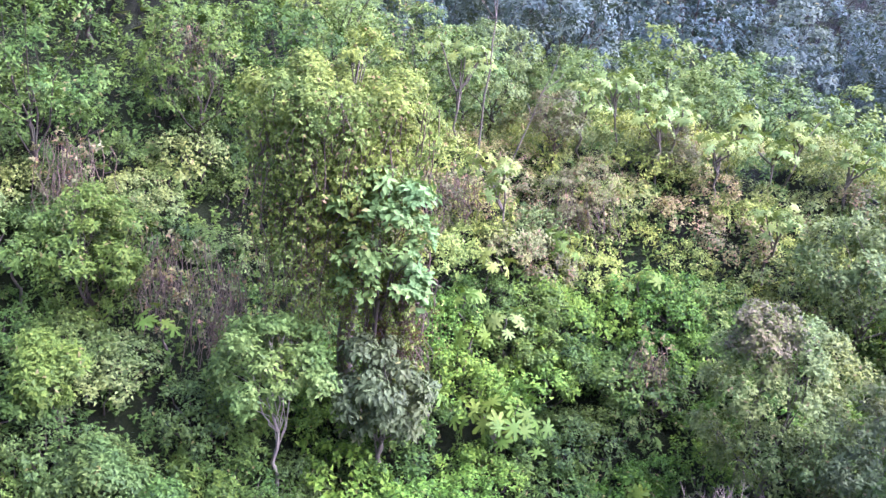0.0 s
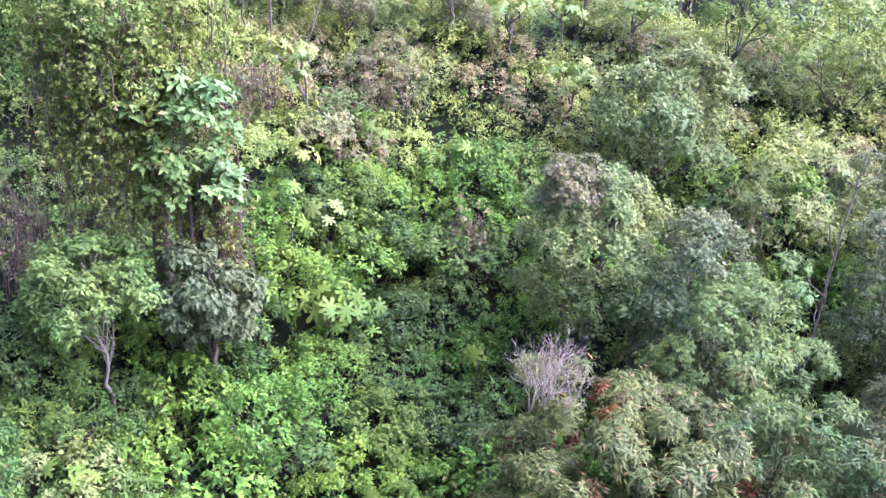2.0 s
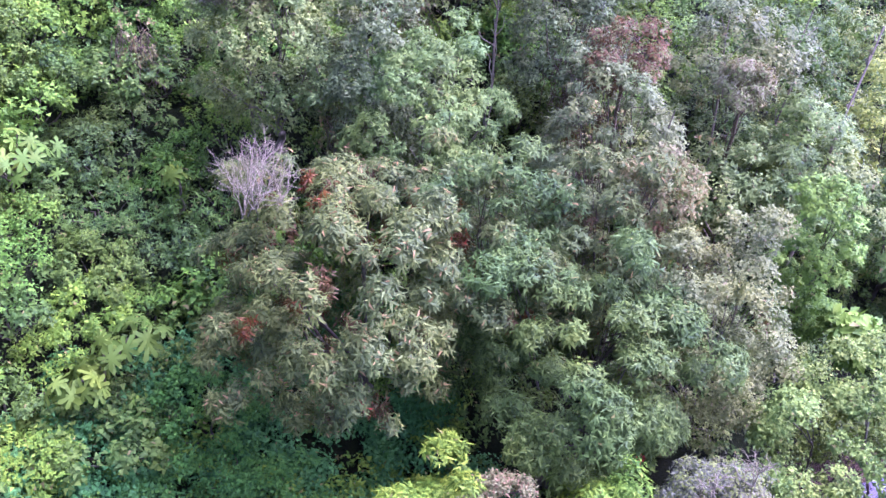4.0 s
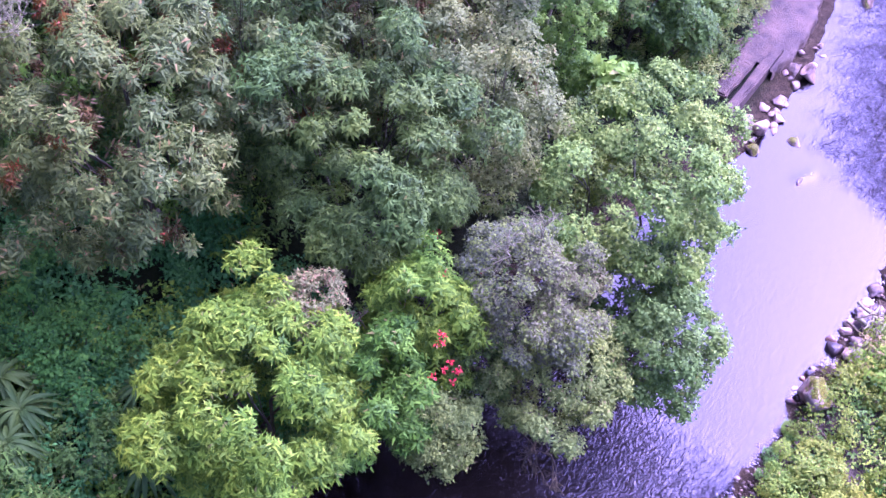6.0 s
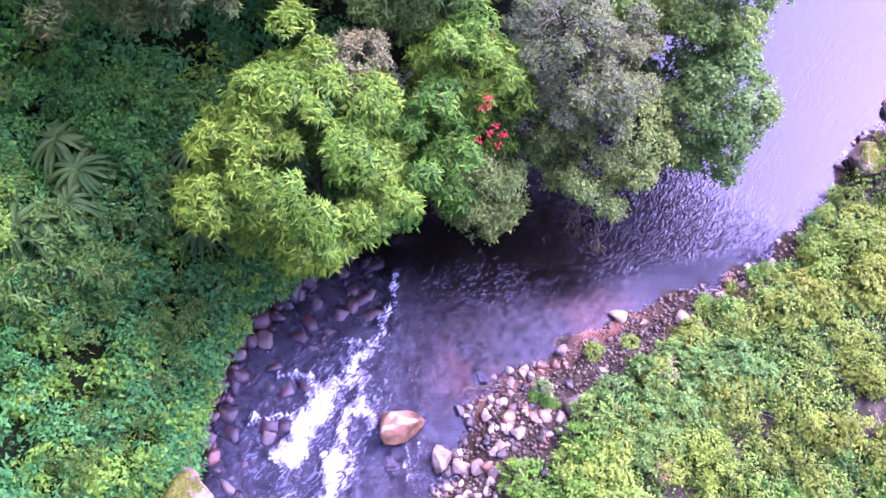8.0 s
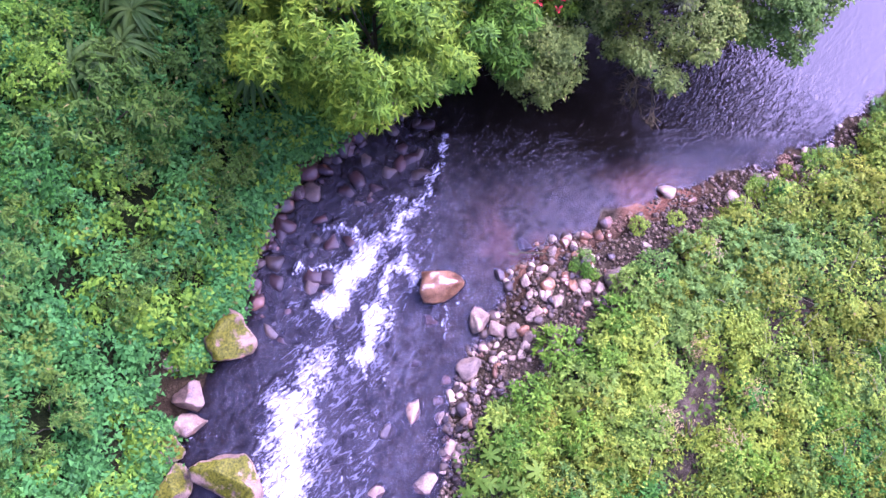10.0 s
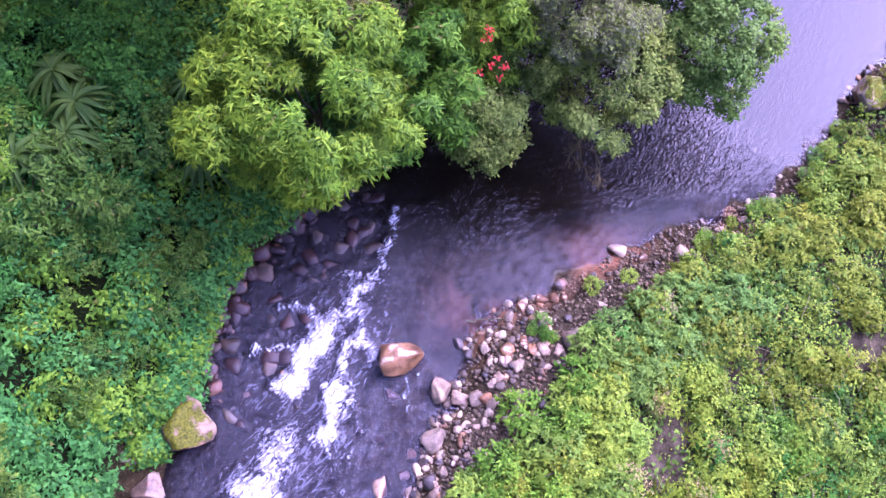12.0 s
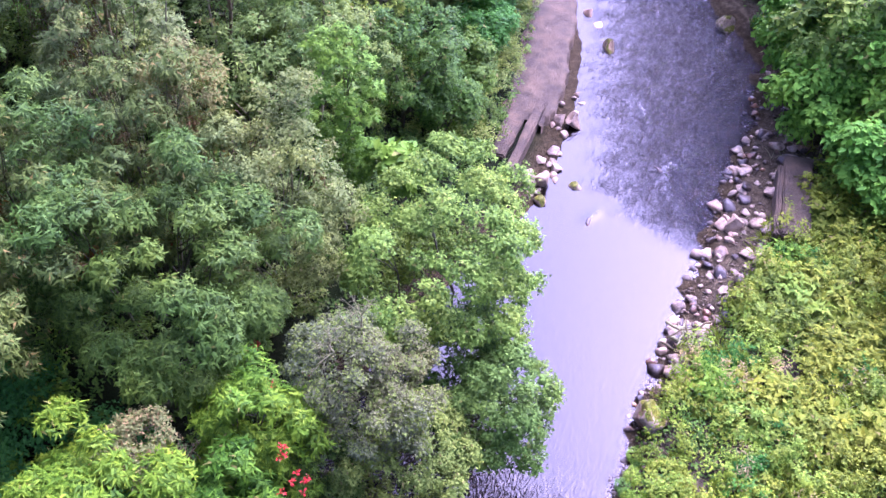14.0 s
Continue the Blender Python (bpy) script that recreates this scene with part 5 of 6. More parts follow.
def cecropia(top, leaf, seed, heads=3, size=0.42):
    """A thin pale stem with a few bare arms, each ending in an umbrella of large lobed leaves."""
    rng = np.random.default_rng(seed)
    top = np.array(top, float)
    foot = np.array([top[0] + rng.uniform(-0.4, 0.4), top[1] + 0.3, 0])
    foot[2] = float(height(foot[0], foot[1])) - 0.1
    root = thing("cecropia_tree", foot, "slender pale-stemmed tree with umbrella-like lobed leaves", "tree", "cecropias of the slope")
    goal = top - foot
    stem = bent_line(rng, (0, 0, 0), goal * np.array([0.8, 0.8, 0.7]), 6, 0.05)
    part("trunk", tubes_mesh("trunk", [(stem, np.linspace(0.04, 0.025, 6))], BARK["grey"], 6), root)
    for k in range(heads):
        end = goal + np.array([rng.uniform(-0.7, 0.7), rng.uniform(-0.5, 0.5), rng.uniform(-0.35, 0.3)]) * (0.9 if heads > 1 else 0.1)
        limb = part("limb", tubes_mesh("limb", [(bent_line(rng, stem[-1 - (k % 2)], end, 4, 0.03), np.linspace(0.03, 0.02, 4))], BARK["grey"], 5), root)
        a = np.linspace(0, 2 * np.pi, 9, endpoint=False) + rng.uniform(0, 1)
        out = np.stack([np.cos(a), np.sin(a), 0 * a], 1)
        c = end + out * size * rng.uniform(0.5, 1.35, (9, 1)) + np.array([0, 0, 0.05]) + rng.normal(size=(9, 3)) * 0.12
        facing = out * 0.8 + [0, 0, 0.9] + rng.normal(size=(9, 3)) * 0.3
        for at, up in zip(c, facing):
            part("leaf", palmate_mesh("leaf", at[None], up[None], np.array([size * rng.uniform(0.45, 0.8)]), LEAF[leaf], 8, rng), limb)


def strap_plant(place, long, seed, leaf="strap"):
    """A rosette of long arching strap leaves."""
    rng = np.random.default_rng(seed)
    foot = np.array([place[0], place[1], float(height(place[0], place[1]))])
    root = thing("strap_leaf_plant", foot, "large rosette of long arching dark green leaves", "plant", "rosette plants of the bank")
    for k in range(34):
        a = k * 2.399 + rng.uniform(-0.2, 0.2)
        out = np.array([math.cos(a), math.sin(a), 0])
        side = np.array([-math.sin(a), math.cos(a), 0])
        t = np.linspace(0, 1, 8)[:, None]
        length = long * rng.uniform(0.7, 1.1)
        lift = rng.uniform(0.1, 1.0)
        line = out * length * t * (0.75 + 0.25 * t) + np.array([0, 0, 1.0]) * length * (lift * t - (lift + rng.uniform(0.2, 0.7)) * t ** 2) + [0, 0, 0.95]
        wide = long * 0.075 * np.sin(np.pi * np.clip(t * 0.92 + 0.06, 0, 1)) ** 0.7
        verts = np.stack([line - side * wide + [0, 0, 0.03], line, line + side * wide + [0, 0, 0.03]], 1).reshape(-1, 3)
        f = []
        for i in range(7):
            for j in range(2):
                f.append((i * 3 + j, i * 3 + j + 1, i * 3 + 4 + j, i * 3 + 3 + j))
        part("leaf", mesh_from("leaf", verts, np.array(f), 4, LEAF[leaf], True), root)


def shrub(leaf, shape, seed):
    """One bush at the origin, later copied over the slope."""
    rng = np.random.default_rng(seed + 500)
    count, length, width, tips, loose = {"broad": (8, 0.12, 0.078, 190, 0.3), "slender": (10, 0.125, 0.04, 190, 0.2), "fine": (11, 0.085, 0.052, 180, 0.6)}[shape]
    root = thing("shrub", (0, 0, 0), {"lush": "lush green broad-leaved shrub", "mid": "mid-green leafy shrub", "pale": "pale yellow-green shrub", "dry": "dry tan and pinkish shrub",
                                      "fresh": "fresh green shrub", "shade": "grey-green shrub", "dark": "dark green shrub", "olive": "olive-green shrub",
                                      "leafy": "bright green leafy shrub", "brush": "pale dry brush"}[leaf] + " on the steep slope", "shrub", "shrubs of the slope")
    centres, own, facing = crown_lobes(rng, (1.1, 1.1, 0.6), 0.28, -0.15)
    centres = centres * rng.uniform(0.75, 1.15, (len(centres), 1)) + [0, 0, 0.5]
    stems = [(bent_line(rng, (0, 0, -0.2), c, 5, 0.06), np.linspace(0.03, 0.01, 5)) for c in centres[::3]]
    part("stem", tubes_mesh("stem", stems, BARK["vine" if leaf in ("dry", "brush") else "brown"], 3), root)
    ends, axes = crown_tips(rng, centres, own, facing, tips)
    part("foliage", leaf_mesh("foliage", *sprays(rng, ends, axes, count, length, width, loose=loose), LEAF[leaf], small=True), root)
    return root


COVERED = ((8.5, 11.3, 1.5), (10.3, 10.4, 1.2), (6.1, 12.2, 2.4), (8.9, 8.9, 1.7), (4.8, 7.8, 1.4), (11.6, 8.6, 1.1), (12.1, 12.4, 1.0), (9.5, 15.1, 1.0), (7.5, 17.9, 1.2), (12.8, 7.6, 1.2))


HOLLOWS = ((-6.0, 19.0, 1.0), (-4.3, 20.2, 1.0), (-5.6, 22.4, 1.0), (-4.6, 18.4, 0.8), (-0.9, 20.4, 0.8), (-7.6, 23.6, 0.9))


def in_hollow(x, y, share=1.0):
    out = np.zeros(np.shape(x), bool)
    for cx, cy, r in HOLLOWS:
        out |= np.hypot(x - cx, y - cy) < r * share
    return out


def build_shrubs():
    rng = np.random.default_rng(21)
    kinds = {(leaf, shape): shrub(leaf, shape, k) for k, (leaf, shape) in enumerate((
        ("lush", "broad"), ("lush", "fine"), ("mid", "broad"), ("mid", "slender"), ("mid", "fine"), ("pale", "fine"), ("brush", "slender"), ("dry", "fine"), ("leafy", "fine"), ("leafy", "broad"),
        ("fresh", "broad"), ("fresh", "fine"), ("shade", "fine"), ("dark", "slender"), ("dark", "fine"), ("olive", "fine")))}
    zones = {
        "low": (("lush", "broad"), ("lush", "fine"), ("mid", "slender"), ("mid", "fine"), ("mid", "broad"), ("lush", "fine"), ("leafy", "fine")),
        "middle": (("leafy", "fine"), ("leafy", "broad"), ("mid", "fine"), ("mid", "broad"), ("leafy", "fine"), ("dark", "fine"), ("leafy", "broad"), ("mid", "slender")),
        "high": (("pale", "fine"), ("brush", "slender"), ("dry", "fine"), ("fresh", "fine"), ("olive", "fine"), ("fresh", "fine"), ("brush", "slender"), ("olive", "fine")),
        "east": (("shade", "fine"), ("olive", "fine"), ("mid", "fine"), ("dark", "slender"), ("olive", "fine")),
        "west": (("mid", "broad"), ("dark", "slender"), ("dark", "fine"), ("mid", "slender"), ("olive", "fine"), ("mid", "fine"), ("dark", "fine")),
    }
    used = set()
    points = []
    for y in np.arange(5.5, 34, 1.15):
        for x in np.arange(-17, 36, 1.2):
            px, py = x + rng.uniform(-0.5, 0.5), y + rng.uniform(-0.5, 0.5)
            d = py - np.interp(px, NORTH_X, NORTH_Y)
            if d < 0.9 or d > 24 or px < -5 - py * 0.42 or px > 14 + 2.2 * (30 - py) or (px > 18.5 and d < 2.0):
                continue
            if any(math.hypot(px - cx, py - cy) < r for cx, cy, r in COVERED):
                continue
            if in_hollow(px, py, 0.8):
                continue
            points.append((px, py, d))
    for x in np.arange(18.8, 31, 0.75):
        points.append((x, float(np.interp(x, NORTH_X, NORTH_Y)) + rng.uniform(2.25, 2.6), 2.3))
    for x, y in ((2.1, 28.0), (3.8, 27.9), (4.9, 28.0), (5.9, 27.9), (3.0, 28.6), (6.8, 27.6), (3.5, 21.1), (2.9, 20.8), (3.7, 21.7), (2.3, 21.6)):
        points.append((x, y, 16.0 if y > 25 else 12.0))
    points.sort(key=lambda p: p[0] ** 2 + p[1] ** 2 + (18 - float(height(p[0], p[1]))) ** 2)
    rest = collections.defaultdict(list)
    for k, (px, py, d) in enumerate(points):
        zone = "west" if px < -3 and py > 14 else "low" if d < 7 and px < 9 else "east" if px > 9.5 and py < 15.5 else "high" if d > 15.5 else "middle"
        drift = 0.5 + 0.55 * lumps(px * 0.8 + 5, py * 0.8 - 3) + rng.normal() * 0.2
        kind = zones[zone][int(np.clip(drift, 0, 0.999) * len(zones[zone]))]
        size = rng.uniform(0.7, 1.25) * (0.72 if d < 3.5 else 1)
        m = Matrix.LocRotScale((px, py, float(height(px, py)) - 0.1), Euler((rng.uniform(-0.12, 0.12), rng.uniform(-0.12, 0.12), rng.uniform(0, 6.3))), None)
        tall = rng.uniform(0.85, 1.25)
        if k >= 290 and kind in used:
            rest[kind].append(m @ Matrix.Diagonal((size, size, size * tall, 1)))
            continue
        if kind in used:
            ob = copy_thing(kinds[kind], m)
        else:
            used.add(kind)
            ob = kinds[kind]
            ob.matrix_basis = m
        ob.scale = (size, size, size * tall)
    spare = [kind for kind in kinds if kind not in used]
    for kind in spare:
        for ob in (*kinds[kind].children, kinds[kind]):
            bpy.data.objects.remove(ob)
    verts, slots, materials = [], [], []
    for kind, places in rest.items():
        me = next(c for c in kinds[kind].children if c.name.startswith("foliage")).data
        co = np.empty(len(me.vertices) * 3, dtype=np.float32)
        me.vertices.foreach_get("co", co)
        co = co.reshape(-1, 3, 3)[rng.random(len(co) // 9) < 0.66].reshape(-1, 3)
        materials.append(me.materials[0])
        for m in places:
            m = np.array(m)
            verts.append(co @ m[:3, :3].T + m[:3, 3])
            slots.append(np.full(len(co) // 3, len(materials) - 1, dtype=np.int32))
    verts = np.concatenate(verts)
    me = mesh_from("distant_shrubs", verts, np.arange(len(verts)), 3, materials[0])
    for extra in materials[1:]:
        me.materials.append(extra)
    me.polygons.foreach_set("material_index", np.concatenate(slots))
    tagged(new("distant_shrubs", me), "close cover of green and dry shrubs high on the slope", "shrubs", kind="stuff")


def scatter(rng, count, box, test):
    x = rng.uniform(box[0], box[1], count)
    y = rng.uniform(box[2], box[3], count)
    ok = test(x, y)
    return x[ok], y[ok]


def build_undergrowth():
    rng = np.random.default_rng(31)
    x, y = scatter(rng, 48000, (-20, 40, 4, 38), lambda x, y: (y - np.interp(x, NORTH_X, NORTH_Y) > 0.25) & (y - np.interp(x, NORTH_X, NORTH_Y) < 30) & ((x < 19) | (y - np.interp(x, NORTH_X, NORTH_Y) > 1.6)) & (x > -8 - 0.48 * y) & (x < 22 + 2.3 * (28 - y)) & ((x > 7) | (y - np.interp(x, NORTH_X, NORTH_Y) > 6.5)))
    c = np.stack([x, y, height(x, y) + rng.uniform(0.05, 0.55, len(x))], 1)
    axes = np.stack([rng.normal(size=len(x)) * 0.3, -0.4 + rng.normal(size=len(x)) * 0.3, np.ones(len(x))], 1)
    tagged(new("undergrowth", leaf_mesh("undergrowth", *sprays(rng, c, axes, 8, 0.12, 0.075), LEAF["mid"], small=True)), "tangle of low green plants under the shrubs", "undergrowth", kind="stuff")
    x, y = scatter(rng, 2600, (-7, 8, 3.0, 15), lambda x, y: (y - np.interp(x, NORTH_X, NORTH_Y) > np.where((x > 0.3) & (x < 5.5), 0.12, 0.0)) & (y - np.interp(x, NORTH_X, NORTH_Y) < 8) & (np.hypot(x + 0.5, y - 5.8) > 0.55) & (np.hypot(x + 1.7, y - 4.6) > 0.7) & (np.hypot(x + 1.7, y - 5.6) > 0.5))
    ex = rng.uniform(-7, 5.5, 150)
    ey = np.interp(ex, NORTH_X, NORTH_Y) + rng.uniform(-0.05, 0.4, 150) + np.where((ex > 0.3) & (ex < 5.5), 0.08, 0.0)
    ok = (np.hypot(ex + 0.5, ey - 5.8) > 0.6) & (np.hypot(ex + 1.7, ey - 4.6) > 0.75) & (np.hypot(ex + 1.7, ey - 5.6) > 0.55)
    x, y = np.concatenate([ex[ok], x[:760]]), np.concatenate([ey[ok], y[:760]])
    for name, leaf, ids, label in (("bank_plants", "shore", np.arange(len(x)) % 4 != 0, "dense lush broad-leaved plants covering the stream bank"),
                                   ("bank_creepers", "leafy", np.arange(len(x)) % 4 == 0, "yellowish green creeping plants on the stream bank")):
        px, py = x[ids], y[ids]
        r = rng.uniform(0.22, 0.62, len(px)) * (0.45 + 0.55 * smooth(py - np.interp(px, NORTH_X, NORTH_Y), 0.1, 0.9))
        k = np.repeat(np.arange(len(px)), 26)
        d = unit(rng.normal(size=(len(k), 3)))
        d[:, 2] = np.abs(d[:, 2])
        c = np.stack([px, py, height(px, py) + 0.1], 1)[k] + d * r[k][:, None] * rng.uniform(0.7, 1.1, (len(k), 1)) * np.array([1, 1, 1.1])
        tagged(new(name, leaf_mesh(name, *sprays(rng, c, d + [0, -0.2, 0.5], 10, 0.12, 0.066, (45, 100), loose=0.6), LEAF[leaf], small=True)), label, "undergrowth", kind="stuff")


def build_surroundings():
    """Coarse low growth over the land outside the valley floor."""
    rng = np.random.default_rng(61)

    def outside(x, y):
        dn, ds = y - np.interp(x, NORTH_X, NORTH_Y), np.interp(x, SOUTH_X, SOUTH_Y) - y
        near = (x > -9 - 0.45 * y) & (x < 30) & (dn > 0) & (dn < 28)
        return ((dn > 0.8) | (ds > 1.0)) & ~near & ~((ds > 0) & (ds < 9) & (x > -4) & (x < 33))
    x, y = scatter(rng, 9000, (-60, 70, -45, 75), outside)
    c = np.stack([x, y, height(x, y) + rng.uniform(0.05, 0.8, len(x))], 1)
    axes = np.stack([rng.normal(size=len(x)) * 0.4, rng.normal(size=len(x)) * 0.4, np.ones(len(x))], 1)
    tagged(new("surrounding_growth", leaf_mesh("surrounding_growth", *sprays(rng, c, axes, 6, 0.75, 0.55), LEAF["fresh"], small=True)), "rough low growth over the surrounding slopes", "undergrowth", kind="stuff")


LUSH_SPOTS = ((1.95, 1.18), (2.8, 1.16), (3.5, 0.86), (4.15, 0.77), (3.83, -0.04), (2.92, 0.19), (3.71, -0.64), (3.77, 1.5), (4.95, 0.54), (4.99, 1.11), (4.51, -0.2), (1.95, 0.76), (2.89, -0.21), (2.4, 0.6))
GREY_SPOTS = ((5.57, 1.32), (6.11, 1.24), (6.73, 1.08), (6.81, 0.5), (7.54, 0.4), (8.13, 0.1), (7.48, -0.17), (6.72, 0.0), (6.13, 0.59), (5.83, 0.1), (5.52, 0.89), (8.06, -0.48), (7.43, 0.85))


def herb_plant(leaf, label, seed):
    """One rounded clump of upright leafy shoots, each ending in a rosette."""
    rng = np.random.default_rng(seed)
    root = thing("herb_plant", (0, 0, 0), label + " on the open river bank", "plant", "herb plants of the bank")
    n = 62
    d = unit(rng.normal(size=(n, 3)) * [1, 1, 0.8])
    d[:, 2] = np.abs(d[:, 2])
    tip = d * rng.uniform(0.62, 1.1, (n, 1)) * [0.36, 0.36, 0.34] + [0, 0, 0.1]
    part("stem", tubes_mesh("stem", [(bent_line(rng, (t[0] * 0.3, t[1] * 0.3, 0), t, 3, 0.01), np.array([0.006, 0.005, 0.003])) for t in tip[::4]], BARK["brown"], 3), root)
    part("foliage", leaf_mesh("foliage", *sprays(rng, tip, d * 0.7 + [0, 0, 0.6], 9, 0.085, 0.038, (35, 95), droop=0.15, loose=0.25), LEAF[leaf], small=True), root)
    return root


def build_south_bank():
    rng = np.random.default_rng(41)

    def on_bank(x, y):
        d = np.interp(x, SOUTH_X, SOUTH_Y) - y
        edge = stony(x) + 0.12 * np.sin(x * 4.1) + 0.1 * np.sin(x * 7.3 + 1)
        patch = lumps(x * 1.9 + 3, y * 1.9) > -0.42 + 0.3 * smooth(d, edge, edge + 0.8) * -1
        return (d > edge) & (rng.random(len(x)) > bare_share(x, y) * 0.9) & patch & (rng.random(len(x)) < (19 / np.sqrt(x * x + y * y + 300)) ** 3)
    x, y = scatter(rng, 52000, (-4, 33, -7, 3), on_bank)
    low = rng.random(len(x)) < 0.5
    c = np.stack([x, y, height(x, y) + rng.uniform(0.02, 0.14, len(x))], 1)[low]
    axes = np.stack([rng.normal(size=len(c)) * 0.4, rng.normal(size=len(c)) * 0.4, np.ones(len(c))], 1)
    tagged(new("low_herbs", leaf_mesh("low_herbs", *sprays(rng, c, axes, 8, 0.1, 0.075, (40, 105), loose=0.9), LEAF["mid"], small=True)), "creeping dark green herbs close to the ground", "herbs", kind="stuff")
    thin = rng.random(len(x)) < 0.27
    x, y = x[thin], y[thin]
    tall = 0.1 + 0.4 * np.clip(0.5 + lumps(x * 1.6, y * 1.6), 0, 1)
    c = np.stack([x, y, height(x, y) + tall * rng.uniform(0.15, 0.7, len(x))], 1)
    axes = rng.normal(size=(len(x), 3)) * 0.35 + [0, 0, 1.0]
    tagged(new("bank_herbs", leaf_mesh("bank_herbs", *sprays(rng, c, axes, 10, 0.058, 0.04, (50, 105), droop=0.15, loose=1.2, scale=np.sqrt(x * x + y * y + 300) / 17.5), LEAF["clump"], small=True)), "low green herbs carpeting the open river bank", "herbs", kind="stuff")
    kinds = {}
    for k, (leaf, label) in enumerate((("clump", "bright green leafy herb clump"), ("leafy", "fresh green leafy weed clump"), ("greyherb", "grey-green leafy herb clump"), ("herb", "yellow-green leafy herb clump"))):
        kinds[leaf] = [herb_plant(leaf, label, 600 + 2 * k + j) for j in range(2)]
    strip = [(px, float(np.interp(px, SOUTH_X, SOUTH_Y)) - stony(px) * rng.uniform(0.15, 0.8), ("leafy", "clump", "greyherb")[k % 3], rng.uniform(0.3, 0.6)) for k, px in enumerate(rng.uniform(4.4, 13.5, 26))]
    spots = strip + [(px, py, ("clump", "leafy")[k % 2], 1.25) for k, (px, py) in enumerate(LUSH_SPOTS)] + [(px, py, "greyherb", 1.2) for px, py in GREY_SPOTS]
    while len(spots) < 196:
        px, py = rng.uniform(0.2, 13), rng.uniform(-4.5, 2.6)
        d = np.interp(px, SOUTH_X, SOUTH_Y) - py
        if d > stony(px) and float(bare_share(px, py)) < 0.35:
            tone = float(lumps(px * 0.9 + 2, py * 0.9)) + rng.normal() * 0.2 + 0.5 - 0.16 * max(px - 5, 0)
            spots.append((px, py, "clump" if tone > 0.75 else "leafy" if tone > 0.45 else "greyherb" if tone > 0.25 else "herb", rng.uniform(0.6, 1.3)))
    while len(spots) < 298:
        px, py = rng.uniform(14.5, 24.5), rng.uniform(-6.0, -0.4)
        d = np.interp(px, SOUTH_X, SOUTH_Y) - py
        if d > stony(px) + 0.25 and not (px > 20.2 and py > -2.0):
            tone = float(lumps(px * 0.9 + 2, py * 0.9)) + rng.normal() * 0.25
            spots.append((px, py, "leafy" if tone > 0.28 else "clump" if tone > 0.12 else "herb", rng.uniform(1.5, 2.5)))
    used = set()
    for k, (px, py, leaf, size) in enumerate(spots):
        plant = kinds[leaf][k % 2]
        m = Matrix.LocRotScale((px, py, float(height(px, py))), Euler((0, 0, rng.uniform(0, 6.3))), None)
        ob = copy_thing(plant, m) if plant.name in used else plant
        used.add(plant.name)
        ob.matrix_basis = m
        ob.scale = (size, size, size * rng.uniform(0.8, 1.2) * (0.7 if px > 14 else 1))
    x, y = scatter(rng, 4200, (-2, 32, -6.5, 2.6), lambda x, y: (np.interp(x, SOUTH_X, SOUTH_Y) - y > stony(x) - 0.05) & (bare_share(x, y) < 0.3) & (lumps(x * 0.9 + 1, y * 0.9) > -0.33))
    x, y = x[:1150], y[:1150]
    r = (0.12 + 0.32 * rng.random(len(x)) ** 1.6) * (1 + np.clip(x, 0, 30) / 40)
    kind_of = lumps(x * 1.3 + 7, y * 1.3 - 2) + rng.normal(size=len(x)) * 0.22 - 0.25 * smooth(x - y, 4.5, 9) + 0.12
    for name, leaf, ids, label in (("herb_clumps", "clump", (kind_of > -0.18) & (kind_of < 0.25), "taller bright green herb clumps on the river bank"), ("yellow_herb_clumps", "herb", kind_of <= -0.18, "rounded yellow-green herb clumps on the river bank"),
                                   ("dark_herb_clumps", "lush", (kind_of >= 0.25) & (kind_of < 0.5), "deep green leafy clumps on the river bank"),
                                   ("dry_grass_tufts", "straw", kind_of >= 0.5, "dry straw-coloured grass tufts among the herbs")):
        k = np.repeat(np.flatnonzero(ids), 26)
        d = unit(rng.normal(size=(len(k), 3)))
        d[:, 2] = np.abs(d[:, 2])
        c = np.stack([x, y, height(x, y) + 0.08], 1)[k] + d * r[k][:, None] * rng.uniform(0.6, 1.1, (len(k), 1)) * np.array([1, 1, 1.4])
        tagged(new(name, leaf_mesh(name, *sprays(rng, c, d + rng.normal(size=d.shape) * 0.2 + [0, 0, 0.2], 10, 0.06, 0.042 if leaf != "straw" else 0.018, (50, 105), loose=0.8, scale=(np.sqrt(x * x + y * y + 300) / 17.5)[k]), LEAF[leaf], small=True)), label, "herbs", kind="stuff")
    x, y = scatter(rng, 1800, (0, 32, -6.5, 2.6), lambda x, y: (np.interp(x, SOUTH_X, SOUTH_Y) - y > stony(x) * 0.75) & (bare_share(x, y) < 0.5) & (lumps(x * 0.7 + 4, y * 0.7) > -0.05))
    c = np.stack([x, y, height(x, y) + 0.08], 1)[:700]
    tagged(new("grass_tufts", leaf_mesh("grass_tufts", *sprays(rng, c, np.tile([0, 0, 1.0], (len(c), 1)), 26, 0.34, 0.022, (4, 55), droop=0.5, loose=0.12), LEAF["herb"], 0.35, small=True)), "tufts of yellow-green grass blades", "grass", kind="stuff")
    x, y = scatter(rng, 900, (3, 31, -6, 2), lambda x, y: (np.interp(x, SOUTH_X, SOUTH_Y) - y > 0.5) & (lumps(x * 0.8, y * 0.8) > 0.05))
    lines = []
    for px, py in zip(x, y):
        z = float(height(px, py)) + 0.2
        a = rng.uniform(0, 6.3)
        s = rng.uniform(0.12, 0.32)
        lines.append((np.array([[px, py, z], [px + math.cos(a) * s, py + math.sin(a) * s, z + 0.14], [px + math.cos(a) * 2 * s, py + math.sin(a) * 2 * s, z + 0.1]]), np.array([0.008, 0.006, 0.004])))
